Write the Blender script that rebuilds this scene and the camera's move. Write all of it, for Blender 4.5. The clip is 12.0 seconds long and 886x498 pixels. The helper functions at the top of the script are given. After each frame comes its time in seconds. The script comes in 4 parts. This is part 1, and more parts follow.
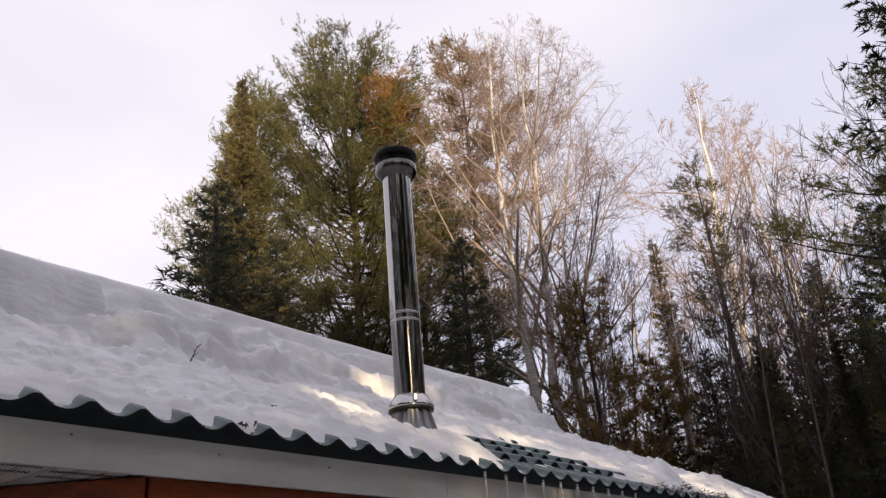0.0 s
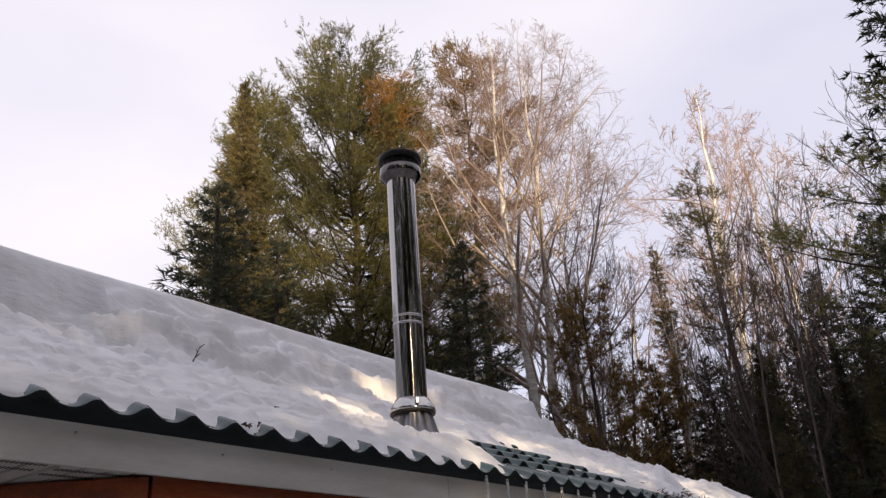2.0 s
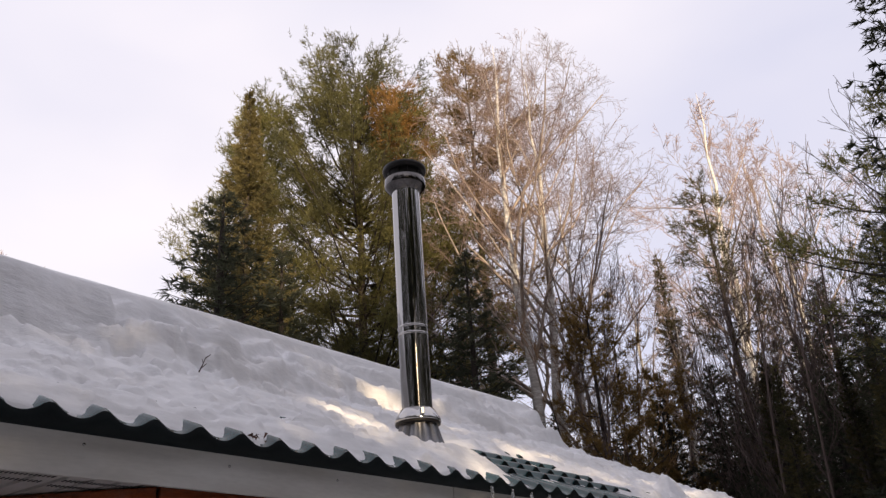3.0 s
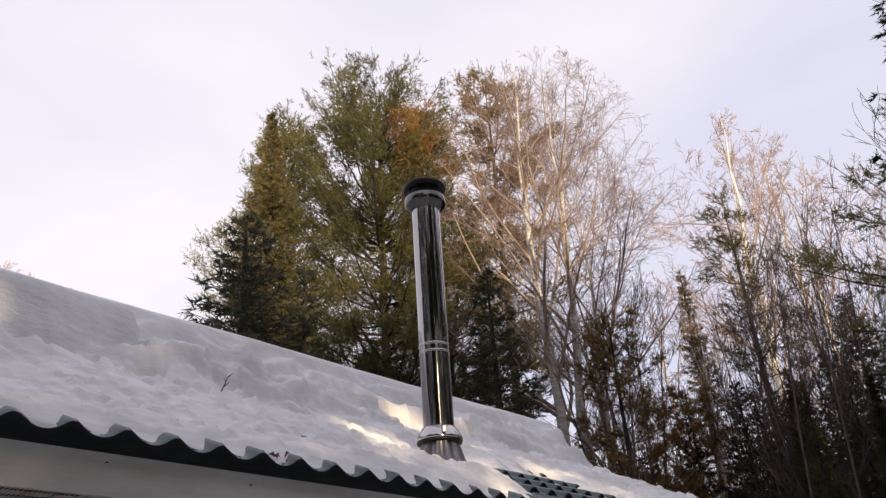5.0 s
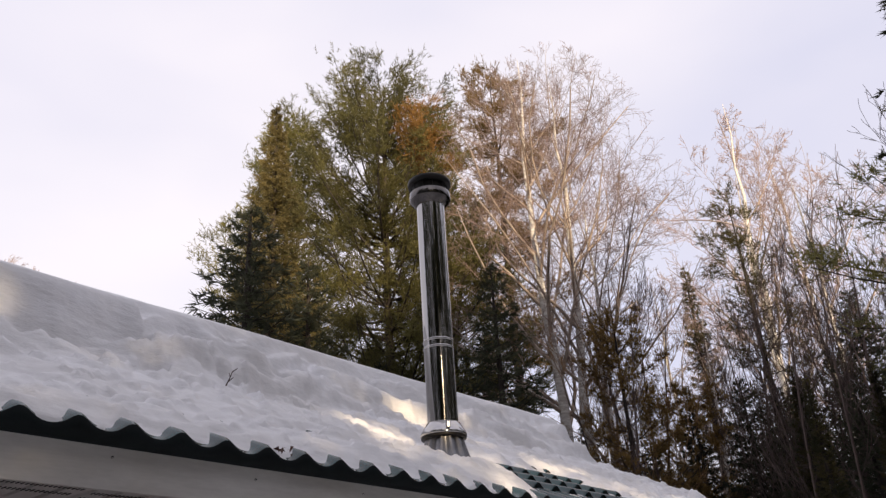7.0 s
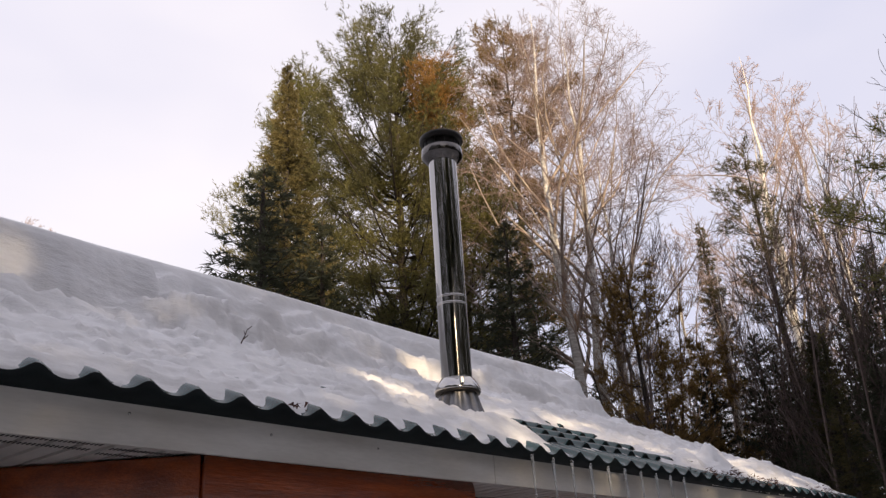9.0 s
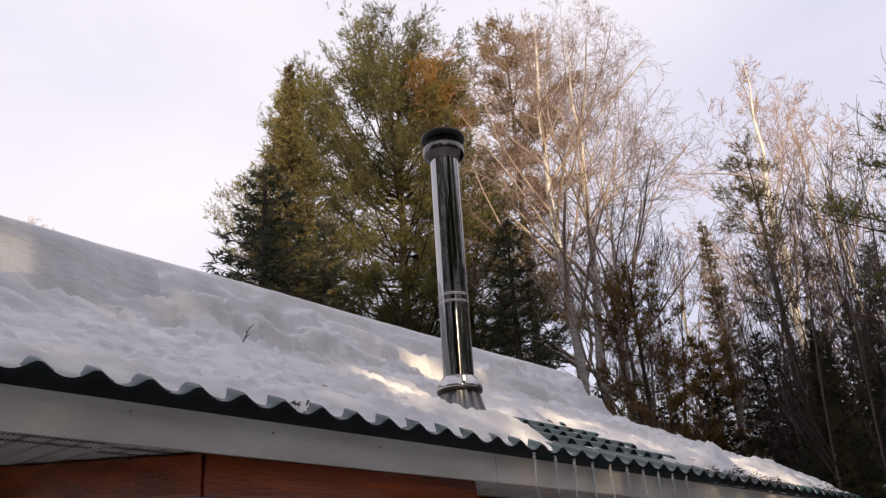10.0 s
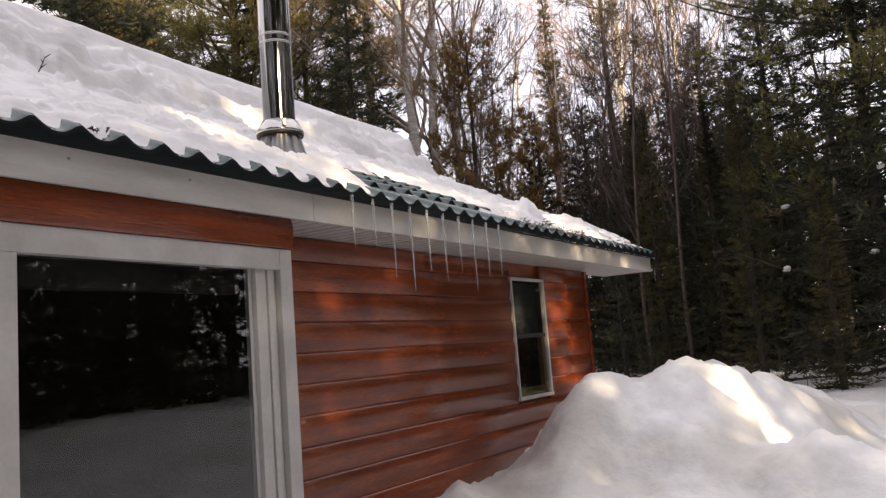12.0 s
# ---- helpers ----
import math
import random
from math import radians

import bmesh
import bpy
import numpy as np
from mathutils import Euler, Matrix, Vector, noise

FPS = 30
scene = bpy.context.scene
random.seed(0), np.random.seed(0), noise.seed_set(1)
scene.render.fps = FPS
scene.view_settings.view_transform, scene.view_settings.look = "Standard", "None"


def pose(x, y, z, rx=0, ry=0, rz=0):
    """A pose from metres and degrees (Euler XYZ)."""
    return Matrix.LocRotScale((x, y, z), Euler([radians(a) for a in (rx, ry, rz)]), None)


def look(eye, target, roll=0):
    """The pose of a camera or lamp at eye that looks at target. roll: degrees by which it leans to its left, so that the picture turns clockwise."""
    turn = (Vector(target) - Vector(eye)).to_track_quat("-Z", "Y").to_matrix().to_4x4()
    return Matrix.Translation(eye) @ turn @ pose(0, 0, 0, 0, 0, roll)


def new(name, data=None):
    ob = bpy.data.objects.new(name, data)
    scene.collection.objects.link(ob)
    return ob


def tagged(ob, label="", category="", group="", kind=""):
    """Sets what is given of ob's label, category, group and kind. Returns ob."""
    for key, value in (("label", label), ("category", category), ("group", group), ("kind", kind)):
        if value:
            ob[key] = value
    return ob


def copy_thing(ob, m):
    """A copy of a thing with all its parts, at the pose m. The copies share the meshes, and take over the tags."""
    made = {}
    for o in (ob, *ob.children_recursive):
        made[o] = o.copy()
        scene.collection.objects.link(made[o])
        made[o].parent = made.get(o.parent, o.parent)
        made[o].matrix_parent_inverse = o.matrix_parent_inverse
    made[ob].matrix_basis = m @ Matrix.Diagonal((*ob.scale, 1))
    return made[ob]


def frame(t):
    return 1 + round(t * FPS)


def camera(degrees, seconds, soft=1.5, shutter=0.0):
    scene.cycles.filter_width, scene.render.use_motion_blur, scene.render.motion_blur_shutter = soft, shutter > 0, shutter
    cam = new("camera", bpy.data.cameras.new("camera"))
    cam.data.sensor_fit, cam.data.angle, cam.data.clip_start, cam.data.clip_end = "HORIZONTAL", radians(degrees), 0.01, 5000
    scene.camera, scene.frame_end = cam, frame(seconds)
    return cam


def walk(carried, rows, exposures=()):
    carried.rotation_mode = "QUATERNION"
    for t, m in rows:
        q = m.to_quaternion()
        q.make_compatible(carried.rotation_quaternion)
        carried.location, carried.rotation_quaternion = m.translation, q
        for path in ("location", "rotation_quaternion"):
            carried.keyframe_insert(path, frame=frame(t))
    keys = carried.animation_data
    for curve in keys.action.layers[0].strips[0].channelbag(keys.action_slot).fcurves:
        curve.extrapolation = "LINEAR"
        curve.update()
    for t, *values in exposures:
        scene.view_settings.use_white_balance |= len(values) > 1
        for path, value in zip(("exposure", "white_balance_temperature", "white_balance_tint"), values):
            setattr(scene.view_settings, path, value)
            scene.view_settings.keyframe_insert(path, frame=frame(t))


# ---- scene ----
cam = camera(55.6, 12.0, soft=1.35)
PATH = [
    (0, (0.32, -3.24, 2.147), (1.779, -2.145, 2.967), -4.9),
    (0.5, (0.317, -3.232, 2.149), (1.773, -2.138, 2.976), -4.8),
    (1, (0.31, -3.238, 2.145), (1.763, -2.145, 2.978), -4.8),
    (1.5, (0.309, -3.223, 2.141), (1.773, -2.135, 2.962), -4.4),
    (2, (0.304, -3.22, 2.143), (1.76, -2.129, 2.972), -4.2),
    (2.5, (0.296, -3.221, 2.143), (1.747, -2.127, 2.977), -4.2),
    (3, (0.283, -3.228, 2.147), (1.728, -2.136, 2.995), -4.2),
    (5, (0.289, -3.241, 2.142), (1.687, -2.122, 3.032), -4.0),
    (5.5, (0.28, -3.233, 2.148), (1.669, -2.1, 3.034), -3.7),
    (6, (0.279, -3.23, 2.149), (1.678, -2.108, 3.033), -3.6),
    (6.5, (0.283, -3.233, 2.148), (1.682, -2.112, 3.034), -3.6),
    (8.5, (0.299, -3.233, 2.133), (1.679, -2.047, 2.962), -3.8),
    (9, (0.307, -3.226, 2.141), (1.709, -2.041, 2.934), -3.7),
    (9.5, (0.313, -3.229, 2.144), (1.715, -2.033, 2.923), -3.3),
    (10, (0.312, -3.227, 2.139), (1.711, -2.037, 2.93), -3.7),
    (10.5, (0.308, -3.239, 2.139), (1.709, -2.056, 2.938), -4.1),
    (10.8, (0.306, -3.271, 2.149), (1.724, -2.069, 2.888), -4.4),
    (11, (0.302, -3.283, 2.075), (1.766, -2.099, 2.749), -4.2),
    (11.2, (0.331, -3.282, 2.088), (1.874, -2.152, 2.671), -4.4),
    (11.5, (0.371, -3.27, 2.026), (2.018, -2.214, 2.441), -4.2),
    (11.7, (0.411, -3.218, 2.023), (2.112, -2.214, 2.336), -3.9),
    (12, (0.426, -3.243, 2.0), (2.142, -2.245, 2.245), -4.4),
]
walk(cam, [(t, look(eye, target, roll)) for t, eye, target, roll in PATH],
     exposures=[(0.0, 0.03, 6630, 14), (10.6, 0.03, 6630, 14), (11.0, 0.10, 6740, 14), (11.3, 0.0, 6850, 14), (11.5, 0.14, 6950, 14), (12.0, 0.80, 7080, 13)])

# ---- light: pale cloudy sky and a low warm sun behind the camera ----
SUN_AZ = math.atan2(-0.83, -0.56)
SUN_EL = radians(15.4)
SUN_DIR = Vector((math.cos(SUN_AZ) * math.cos(SUN_EL), math.sin(SUN_AZ) * math.cos(SUN_EL), math.sin(SUN_EL)))

world = bpy.data.worlds.new("sky")
scene.world = world
world.use_nodes = True
wn, wl = world.node_tree.nodes, world.node_tree.links
wn.clear()
w_out = wn.new("ShaderNodeOutputWorld")
w_sky = wn.new("ShaderNodeTexSky")
w_sky.sky_type = "NISHITA"
w_sky.sun_disc = False
w_sky.sun_elevation = SUN_EL
w_sky.sun_rotation = math.pi / 2 - SUN_AZ
w_bg = wn.new("ShaderNodeBackground")
w_bg.inputs["Strength"].default_value = 0.10
w_cloud = wn.new("ShaderNodeBackground")
w_cloud.inputs["Strength"].default_value = 1.15
w_co = wn.new("ShaderNodeTexCoord")
w_map = wn.new("ShaderNodeMapping")
w_map.inputs["Scale"].default_value = (1.0, 1.0, 2.2)
w_noise = wn.new("ShaderNodeTexNoise")
w_noise.inputs["Scale"].default_value = 1.35
w_noise.inputs["Detail"].default_value = 4.0
w_noise.inputs["Roughness"].default_value = 0.45
w_ramp = wn.new("ShaderNodeValToRGB")
w_ramp.color_ramp.elements[0].position = 0.32
w_ramp.color_ramp.elements[0].color = (0.66, 0.68, 0.82, 1)
w_ramp.color_ramp.elements[1].position = 0.66
w_ramp.color_ramp.elements[1].color = (0.93, 0.90, 0.94, 1)
w_mix = wn.new("ShaderNodeMixShader")
w_mix.inputs[0].default_value = 0.90
wl.new(w_co.outputs["Generated"], w_map.inputs["Vector"])
wl.new(w_map.outputs["Vector"], w_noise.inputs["Vector"])
wl.new(w_noise.outputs["Fac"], w_ramp.inputs["Fac"])
wl.new(w_ramp.outputs["Color"], w_cloud.inputs["Color"])
wl.new(w_sky.outputs["Color"], w_bg.inputs["Color"])
wl.new(w_bg.outputs["Background"], w_mix.inputs[1])
wl.new(w_cloud.outputs["Background"], w_mix.inputs[2])
wl.new(w_mix.outputs["Shader"], w_out.inputs["Surface"])

sun = new("sun", bpy.data.lights.new("sun", "SUN"))
sun.data.energy = 6.5
sun.data.angle = radians(0.6)
sun.data.color = (1.0, 0.80, 0.53)
sun.matrix_world = look(SUN_DIR * 100, (0, 0, 0))


# ---- materials ----
def material(name, color, rough=0.6, metal=0.0, vary=0.0, scale=6.0, color2=None, bump=0.0, bump_scale=40.0,
             island=0.0, stretch=(1, 1, 1), fine=0.0, spec=0.5, bump_depth=0.02):
    """Principled surface: colour broken up at two scales, with bump and variation from piece to piece."""
    m = bpy.data.materials.new(name)
    m.use_nodes = True
    n, l = m.node_tree.nodes, m.node_tree.links
    b = n["Principled BSDF"]
    b.inputs["Roughness"].default_value = rough
    b.inputs["Metallic"].default_value = metal
    b.inputs["Specular IOR Level"].default_value = spec
    co = n.new("ShaderNodeTexCoord")
    mp = n.new("ShaderNodeMapping")
    mp.inputs["Scale"].default_value = stretch
    l.new(co.outputs["Object"], mp.inputs["Vector"])
    big = n.new("ShaderNodeTexNoise")
    big.inputs["Scale"].default_value = scale
    big.inputs["Detail"].default_value = 5.0
    l.new(mp.outputs["Vector"], big.inputs["Vector"])
    ramp = n.new("ShaderNodeValToRGB")
    c2 = color2 or tuple(c * (1 - vary) for c in color)
    ramp.color_ramp.elements[0].position = 0.35
    ramp.color_ramp.elements[0].color = (*c2, 1)
    ramp.color_ramp.elements[1].position = 0.65
    ramp.color_ramp.elements[1].color = (*color, 1)
    l.new(big.outputs["Fac"], ramp.inputs["Fac"])
    out = ramp.outputs["Color"]
    if fine:
        small = n.new("ShaderNodeTexNoise")
        small.inputs["Scale"].default_value = scale * 12
        small.inputs["Detail"].default_value = 3.0
        l.new(mp.outputs["Vector"], small.inputs["Vector"])
        mr = n.new("ShaderNodeMapRange")
        mr.inputs["From Min"].default_value, mr.inputs["From Max"].default_value = 0.3, 0.7
        mr.inputs["To Min"].default_value, mr.inputs["To Max"].default_value = 1 - fine, 1 + fine
        l.new(small.outputs["Fac"], mr.inputs["Value"])
        mul = n.new("ShaderNodeVectorMath")
        mul.operation = "SCALE"
        l.new(out, mul.inputs[0])
        l.new(mr.outputs["Result"], mul.inputs["Scale"])
        out = mul.outputs["Vector"]
    if island:
        geo = n.new("ShaderNodeNewGeometry")
        oi = n.new("ShaderNodeObjectInfo")
        add = n.new("ShaderNodeMath")
        l.new(geo.outputs["Random Per Island"], add.inputs[0])
        l.new(oi.outputs["Random"], add.inputs[1])
        mr = n.new("ShaderNodeMapRange")
        mr.inputs["From Max"].default_value = 2.0
        mr.inputs["To Min"].default_value, mr.inputs["To Max"].default_value = 1 - island, 1 + island
        l.new(add.outputs["Value"], mr.inputs["Value"])
        mul = n.new("ShaderNodeVectorMath")
        mul.operation = "SCALE"
        l.new(out, mul.inputs[0])
        l.new(mr.outputs["Result"], mul.inputs["Scale"])
        out = mul.outputs["Vector"]
    l.new(out, b.inputs["Base Color"])
    if bump:
        bn = n.new("ShaderNodeTexNoise")
        bn.inputs["Scale"].default_value = bump_scale
        bn.inputs["Detail"].default_value = 4.0
        l.new(mp.outputs["Vector"], bn.inputs["Vector"])
        bn2 = n.new("ShaderNodeTexNoise")
        bn2.inputs["Scale"].default_value = bump_scale * 4.3
        bn2.inputs["Detail"].default_value = 3.0
        l.new(mp.outputs["Vector"], bn2.inputs["Vector"])
        half = n.new("ShaderNodeMath")
        half.operation = "MULTIPLY_ADD"
        half.inputs[1].default_value = 0.35
        l.new(bn2.outputs["Fac"], half.inputs[0])
        l.new(bn.outputs["Fac"], half.inputs[2])
        bp = n.new("ShaderNodeBump")
        bp.inputs["Strength"].default_value = bump
        bp.inputs["Distance"].default_value = bump_depth
        l.new(half.outputs["Value"], bp.inputs["Height"])
        l.new(bp.outputs["Normal"], b.inputs["Normal"])
    return m


SNOW = material("snow", (0.87, 0.875, 0.89), 0.55, scale=0.9, color2=(0.63, 0.615, 0.58), bump=0.5, bump_scale=4.0, fine=0.05, bump_depth=0.04)
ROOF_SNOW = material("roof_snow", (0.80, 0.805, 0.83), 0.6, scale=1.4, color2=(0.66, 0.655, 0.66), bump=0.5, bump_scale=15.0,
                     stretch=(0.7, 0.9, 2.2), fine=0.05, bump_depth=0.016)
METAL_GREEN = material("green_roof_steel", (0.008, 0.050, 0.056), 0.20, vary=0.35, scale=5.0, fine=0.15, bump=0.03, spec=0.5)
# the same roof steel with shade put into the colour, for downslope faces
METAL_SHADED = material("shaded_roof_edge", (0.005, 0.009, 0.010), 0.55, vary=0.4, scale=8.0, fine=0.2, spec=0.15)
WHITE_PAINT = material("white_aluminium", (0.56, 0.545, 0.515), 0.5, scale=2.5, color2=(0.44, 0.42, 0.385), bump=0.06, bump_scale=30,
                       stretch=(0.6, 1, 3), fine=0.05)
VINYL = material("white_vinyl", (0.55, 0.535, 0.51), 0.42, scale=4.0, color2=(0.44, 0.425, 0.40), bump=0.03, fine=0.04)
CEDAR = material("stained_log_siding", (0.245, 0.050, 0.012), 0.24, scale=3.2, color2=(0.135, 0.026, 0.008), bump=0.12, bump_scale=18,
                 stretch=(0.5, 3.0, 5.0), island=0.18, fine=0.22, spec=0.8)
STEEL = material("polished_steel", (0.42, 0.41, 0.40), 0.045, metal=1.0, vary=0.1, scale=3.0, stretch=(4, 4, 0.3))
STEEL_CAP = material("cap_steel", (0.16, 0.15, 0.145), 0.14, metal=1.0, vary=0.45, scale=9.0, fine=0.15)
STEEL_BRIGHT = material("bright_steel", (0.48, 0.47, 0.46), 0.10, metal=1.0, vary=0.1, scale=8.0)
STEEL_DULL = material("dull_flashing_steel", (0.22, 0.22, 0.23), 0.30, metal=1.0, vary=0.4, scale=10.0, stretch=(3, 3, 0.4), fine=0.2)
SOOT = material("sooty_black_steel", (0.02, 0.018, 0.017), 0.5, metal=0.6, vary=0.4, scale=12.0, fine=0.2)
# the dimness of the unlit rooms is put into this near-black brown
INSIDE = material("darkened_room_lining", (0.035, 0.025, 0.020), 0.8, vary=0.4, scale=2.0)
TAN_WOOD = material("tan_varnished_wood", (0.20, 0.135, 0.055), 0.5, vary=0.35, scale=6.0, stretch=(4, 4, 0.5), fine=0.15)
BLIND = material("blind_cloth", (0.035, 0.040, 0.048), 0.8, vary=0.3, scale=4.0, fine=0.1)
DARK_SLOT = material("dark_slot", (0.03, 0.03, 0.03), 0.7, vary=0.2)
LEAF_DEAD = material("dead_leaf", (0.10, 0.035, 0.02), 0.7, vary=0.5, scale=30)
BARK = material("dark_bark", (0.055, 0.043, 0.036), 0.9, vary=0.5, scale=7.0, bump=0.6, bump_scale=30, stretch=(1, 1, 0.25), fine=0.3)
TWIG = material("bare_twig", (0.125, 0.09, 0.08), 0.8, vary=0.35, scale=3.0, island=0.35)
TWIG_PALE = material("birch_twig", (0.37, 0.265, 0.225), 0.75, vary=0.3, scale=3.0, island=0.35)
LIMB_PALE = material("birch_limb", (0.46, 0.37, 0.30), 0.75, vary=0.35, scale=3.0, island=0.2, fine=0.2)
TWIG_RUST = material("rusty_twig", (0.30, 0.17, 0.075), 0.8, vary=0.35, scale=3.0, island=0.35)
BIRCH = material("birch_bark", (0.74, 0.72, 0.68), 0.75, scale=3.0, color2=(0.46, 0.42, 0.38), stretch=(1.5, 1.5, 6.0), bump=0.3, fine=0.25)


def needles(name, color, color2, island=0.5):
    m = material(name, color, 0.55, scale=0.7, color2=color2, island=island, spec=0.25)
    n, l = m.node_tree.nodes, m.node_tree.links
    b = n["Principled BSDF"]
    thin = n.new("ShaderNodeBsdfTranslucent")
    l.new(b.inputs["Base Color"].links[0].from_socket, thin.inputs["Color"])
    mix = n.new("ShaderNodeMixShader")
    mix.inputs[0].default_value = 0.45
    l.new(b.outputs["BSDF"], mix.inputs[1])
    l.new(thin.outputs["BSDF"], mix.inputs[2])
    l.new(mix.outputs["Shader"], n["Material Output"].inputs["Surface"])
    return m


SPRUCE = needles("spruce_needles", (0.150, 0.126, 0.054), (0.045, 0.047, 0.024))
PINE = needles("pine_needles", (0.262, 0.240, 0.084), (0.106, 0.104, 0.044))
PINE_BROWN = needles("browned_needles", (0.27, 0.165, 0.050), (0.13, 0.09, 0.03))
CEDAR_TAN = needles("tan_cedar_sprays", (0.36, 0.235, 0.085), (0.20, 0.13, 0.05))
PINE_ORANGE = needles("orange_needles", (0.46, 0.25, 0.070), (0.28, 0.16, 0.05))
# lit and shaded versions of spruce needles: sun and shade set by colour
SUNNY_SPRUCE = needles("sunny_spruce_needles", (0.250, 0.200, 0.080), (0.110, 0.098, 0.044))
SHADED_SPRUCE = needles("shaded_spruce_needles", (0.086, 0.091, 0.057), (0.046, 0.053, 0.035))

GLASS = bpy.data.materials.new("window_glass")
GLASS.use_nodes = True
gb = GLASS.node_tree.nodes["Principled BSDF"]
gb.inputs["Transmission Weight"].default_value = 1.0
gb.inputs["Roughness"].default_value = 0.01
gb.inputs["IOR"].default_value = 1.5
gb.inputs["Base Color"].default_value = (0.75, 0.78, 0.78, 1)
ICE = bpy.data.materials.new("ice")
ICE.use_nodes = True
gb = ICE.node_tree.nodes["Principled BSDF"]
gb.inputs["Transmission Weight"].default_value = 0.75
gb.inputs["Roughness"].default_value = 0.12
gb.inputs["IOR"].default_value = 1.31
gb.inputs["Base Color"].default_value = (0.92, 0.95, 0.97, 1)


# ---- mesh helpers ----
def mesh_object(name, mesh, mat, parent=None, label="", smooth=False):
    ob = new(name, mesh)
    if mat and not mesh.materials:
        mesh.materials.append(mat)
    if smooth:
        mesh.polygons.foreach_set("use_smooth", [True] * len(mesh.polygons))
    if parent:
        ob.parent = parent
    if label:
        ob["label"] = label
    return ob


def tri_mesh(name, V, T):
    """A mesh from arrays of vertices and triangles."""
    me = bpy.data.meshes.new(name)
    V = np.asarray(V, np.float32)
    T = np.asarray(T, np.int32)
    me.vertices.add(len(V))
    me.vertices.foreach_set("co", V.ravel())
    me.loops.add(T.size)
    me.loops.foreach_set("vertex_index", T.ravel())
    me.polygons.add(len(T))
    me.polygons.foreach_set("loop_start", np.arange(0, T.size, 3, dtype=np.int32))
    me.update(calc_edges=True)
    return me


def grid_mesh(name, X, Y, Z):
    """A sheet over the arrays X, Y, Z of one shape."""
    a, b = X.shape
    V = np.stack([X, Y, Z], -1).reshape(-1, 3)
    i = (np.arange(a - 1)[:, None] * b + np.arange(b - 1)[None, :]).ravel()
    T = np.concatenate([np.stack([i, i + b, i + b + 1], 1), np.stack([i, i + b + 1, i + 1], 1)])
    return tri_mesh(name, V, T)


def part(name, bm, mat, parent=None, label="", smooth=False):
    me = bpy.data.meshes.new(name)
    bm.normal_update()
    bm.to_mesh(me)
    bm.free()
    return mesh_object(name, me, mat, parent, label, smooth)


def box_bm(lo, hi, bevel=0.0):
    bm = bmesh.new()
    bmesh.ops.create_cube(bm, size=1.0)
    c = [(a + b) / 2 for a, b in zip(lo, hi)]
    s = [b - a for a, b in zip(lo, hi)]
    bmesh.ops.transform(bm, matrix=Matrix.Translation(c) @ Matrix.Diagonal((*s, 1)), verts=bm.verts)
    if bevel:
        bmesh.ops.bevel(bm, geom=bm.edges, offset=bevel, segments=2, profile=0.5, affect="EDGES")
    return bm


def box(name, lo, hi, mat, parent=None, label="", bevel=0.004):
    return part(name, box_bm(lo, hi, bevel), mat, parent, label)


def empty(name, at=(0, 0, 0)):
    ob = new(name)
    ob.empty_display_size = 0.1
    ob.location = at
    return ob


def lathe(profile, sides=40):
    """A turned shape from (radius, height) points."""
    bm = bmesh.new()
    rings = []
    for r, z in profile:
        rings.append([bm.verts.new((r * math.cos(2 * math.pi * i / sides), r * math.sin(2 * math.pi * i / sides), z)) for i in range(sides)])
    for a, b in zip(rings, rings[1:]):
        for i in range(sides):
            j = (i + 1) % sides
            bm.faces.new((a[i], a[j], b[j], b[i]))
    return bm


def extrude_x(profile, x0, x1, closed=True):
    """A bar along x with the given (y, z) outline."""
    bm = bmesh.new()
    a = [bm.verts.new((x0, y, z)) for y, z in profile]
    b = [bm.verts.new((x1, y, z)) for y, z in profile]
    n = len(profile)
    for i in range(n if closed else n - 1):
        j = (i + 1) % n
        bm.faces.new((a[i], a[j], b[j], b[i]))
    if closed:
        bm.faces.new(a[::-1])
        bm.faces.new(b)
    bmesh.ops.recalc_face_normals(bm, faces=bm.faces)
    return bm


def segments(P0, P1, R0, R1, sides=3):
    """Tapered rods as arrays of vertices and triangles."""
    P0, P1 = np.asarray(P0, float), np.asarray(P1, float)
    R0, R1 = np.asarray(R0, float), np.asarray(R1, float)
    d = P1 - P0
    d /= np.linalg.norm(d, axis=1, keepdims=True) + 1e-9
    ref = np.where(np.abs(d[:, 2:3]) > 0.9, np.array([[1.0, 0, 0]]), np.array([[0, 0, 1.0]]))
    u = np.cross(d, ref)
    u /= np.linalg.norm(u, axis=1, keepdims=True) + 1e-9
    v = np.cross(d, u)
    ang = 2 * np.pi * np.arange(sides) / sides
    ring = u[:, None] * np.cos(ang)[None, :, None] + v[:, None] * np.sin(ang)[None, :, None]
    a = P0[:, None] + ring * R0[:, None, None]
    b = P1[:, None] + ring * R1[:, None, None]
    V = np.concatenate([a, b], 1).reshape(-1, 3)
    base = np.arange(len(P0))[:, None] * 2 * sides
    T = []
    for i in range(sides):
        j = (i + 1) % sides
        T.append(np.concatenate([base + i, base + j, base + sides + j], 1))
        T.append(np.concatenate([base + i, base + sides + j, base + sides + i], 1))
    return V, np.concatenate(T)


def blades(P, D, length, width, rng):
    """Slim needle sprays: one triangle each, from P along D."""
    D = D / (np.linalg.norm(D, axis=1, keepdims=True) + 1e-9)
    side = np.cross(D, rng.normal(size=D.shape))
    side /= np.linalg.norm(side, axis=1, keepdims=True) + 1e-9
    w = (width * rng.uniform(0.7, 1.3, len(P)))[:, None]
    ln = (length * rng.uniform(0.6, 1.3, len(P)))[:, None]
    V = np.stack([P - side * w * 0.5, P + side * w * 0.5, P + D * ln], 1).reshape(-1, 3)
    return V, np.arange(len(P) * 3).reshape(-1, 3)


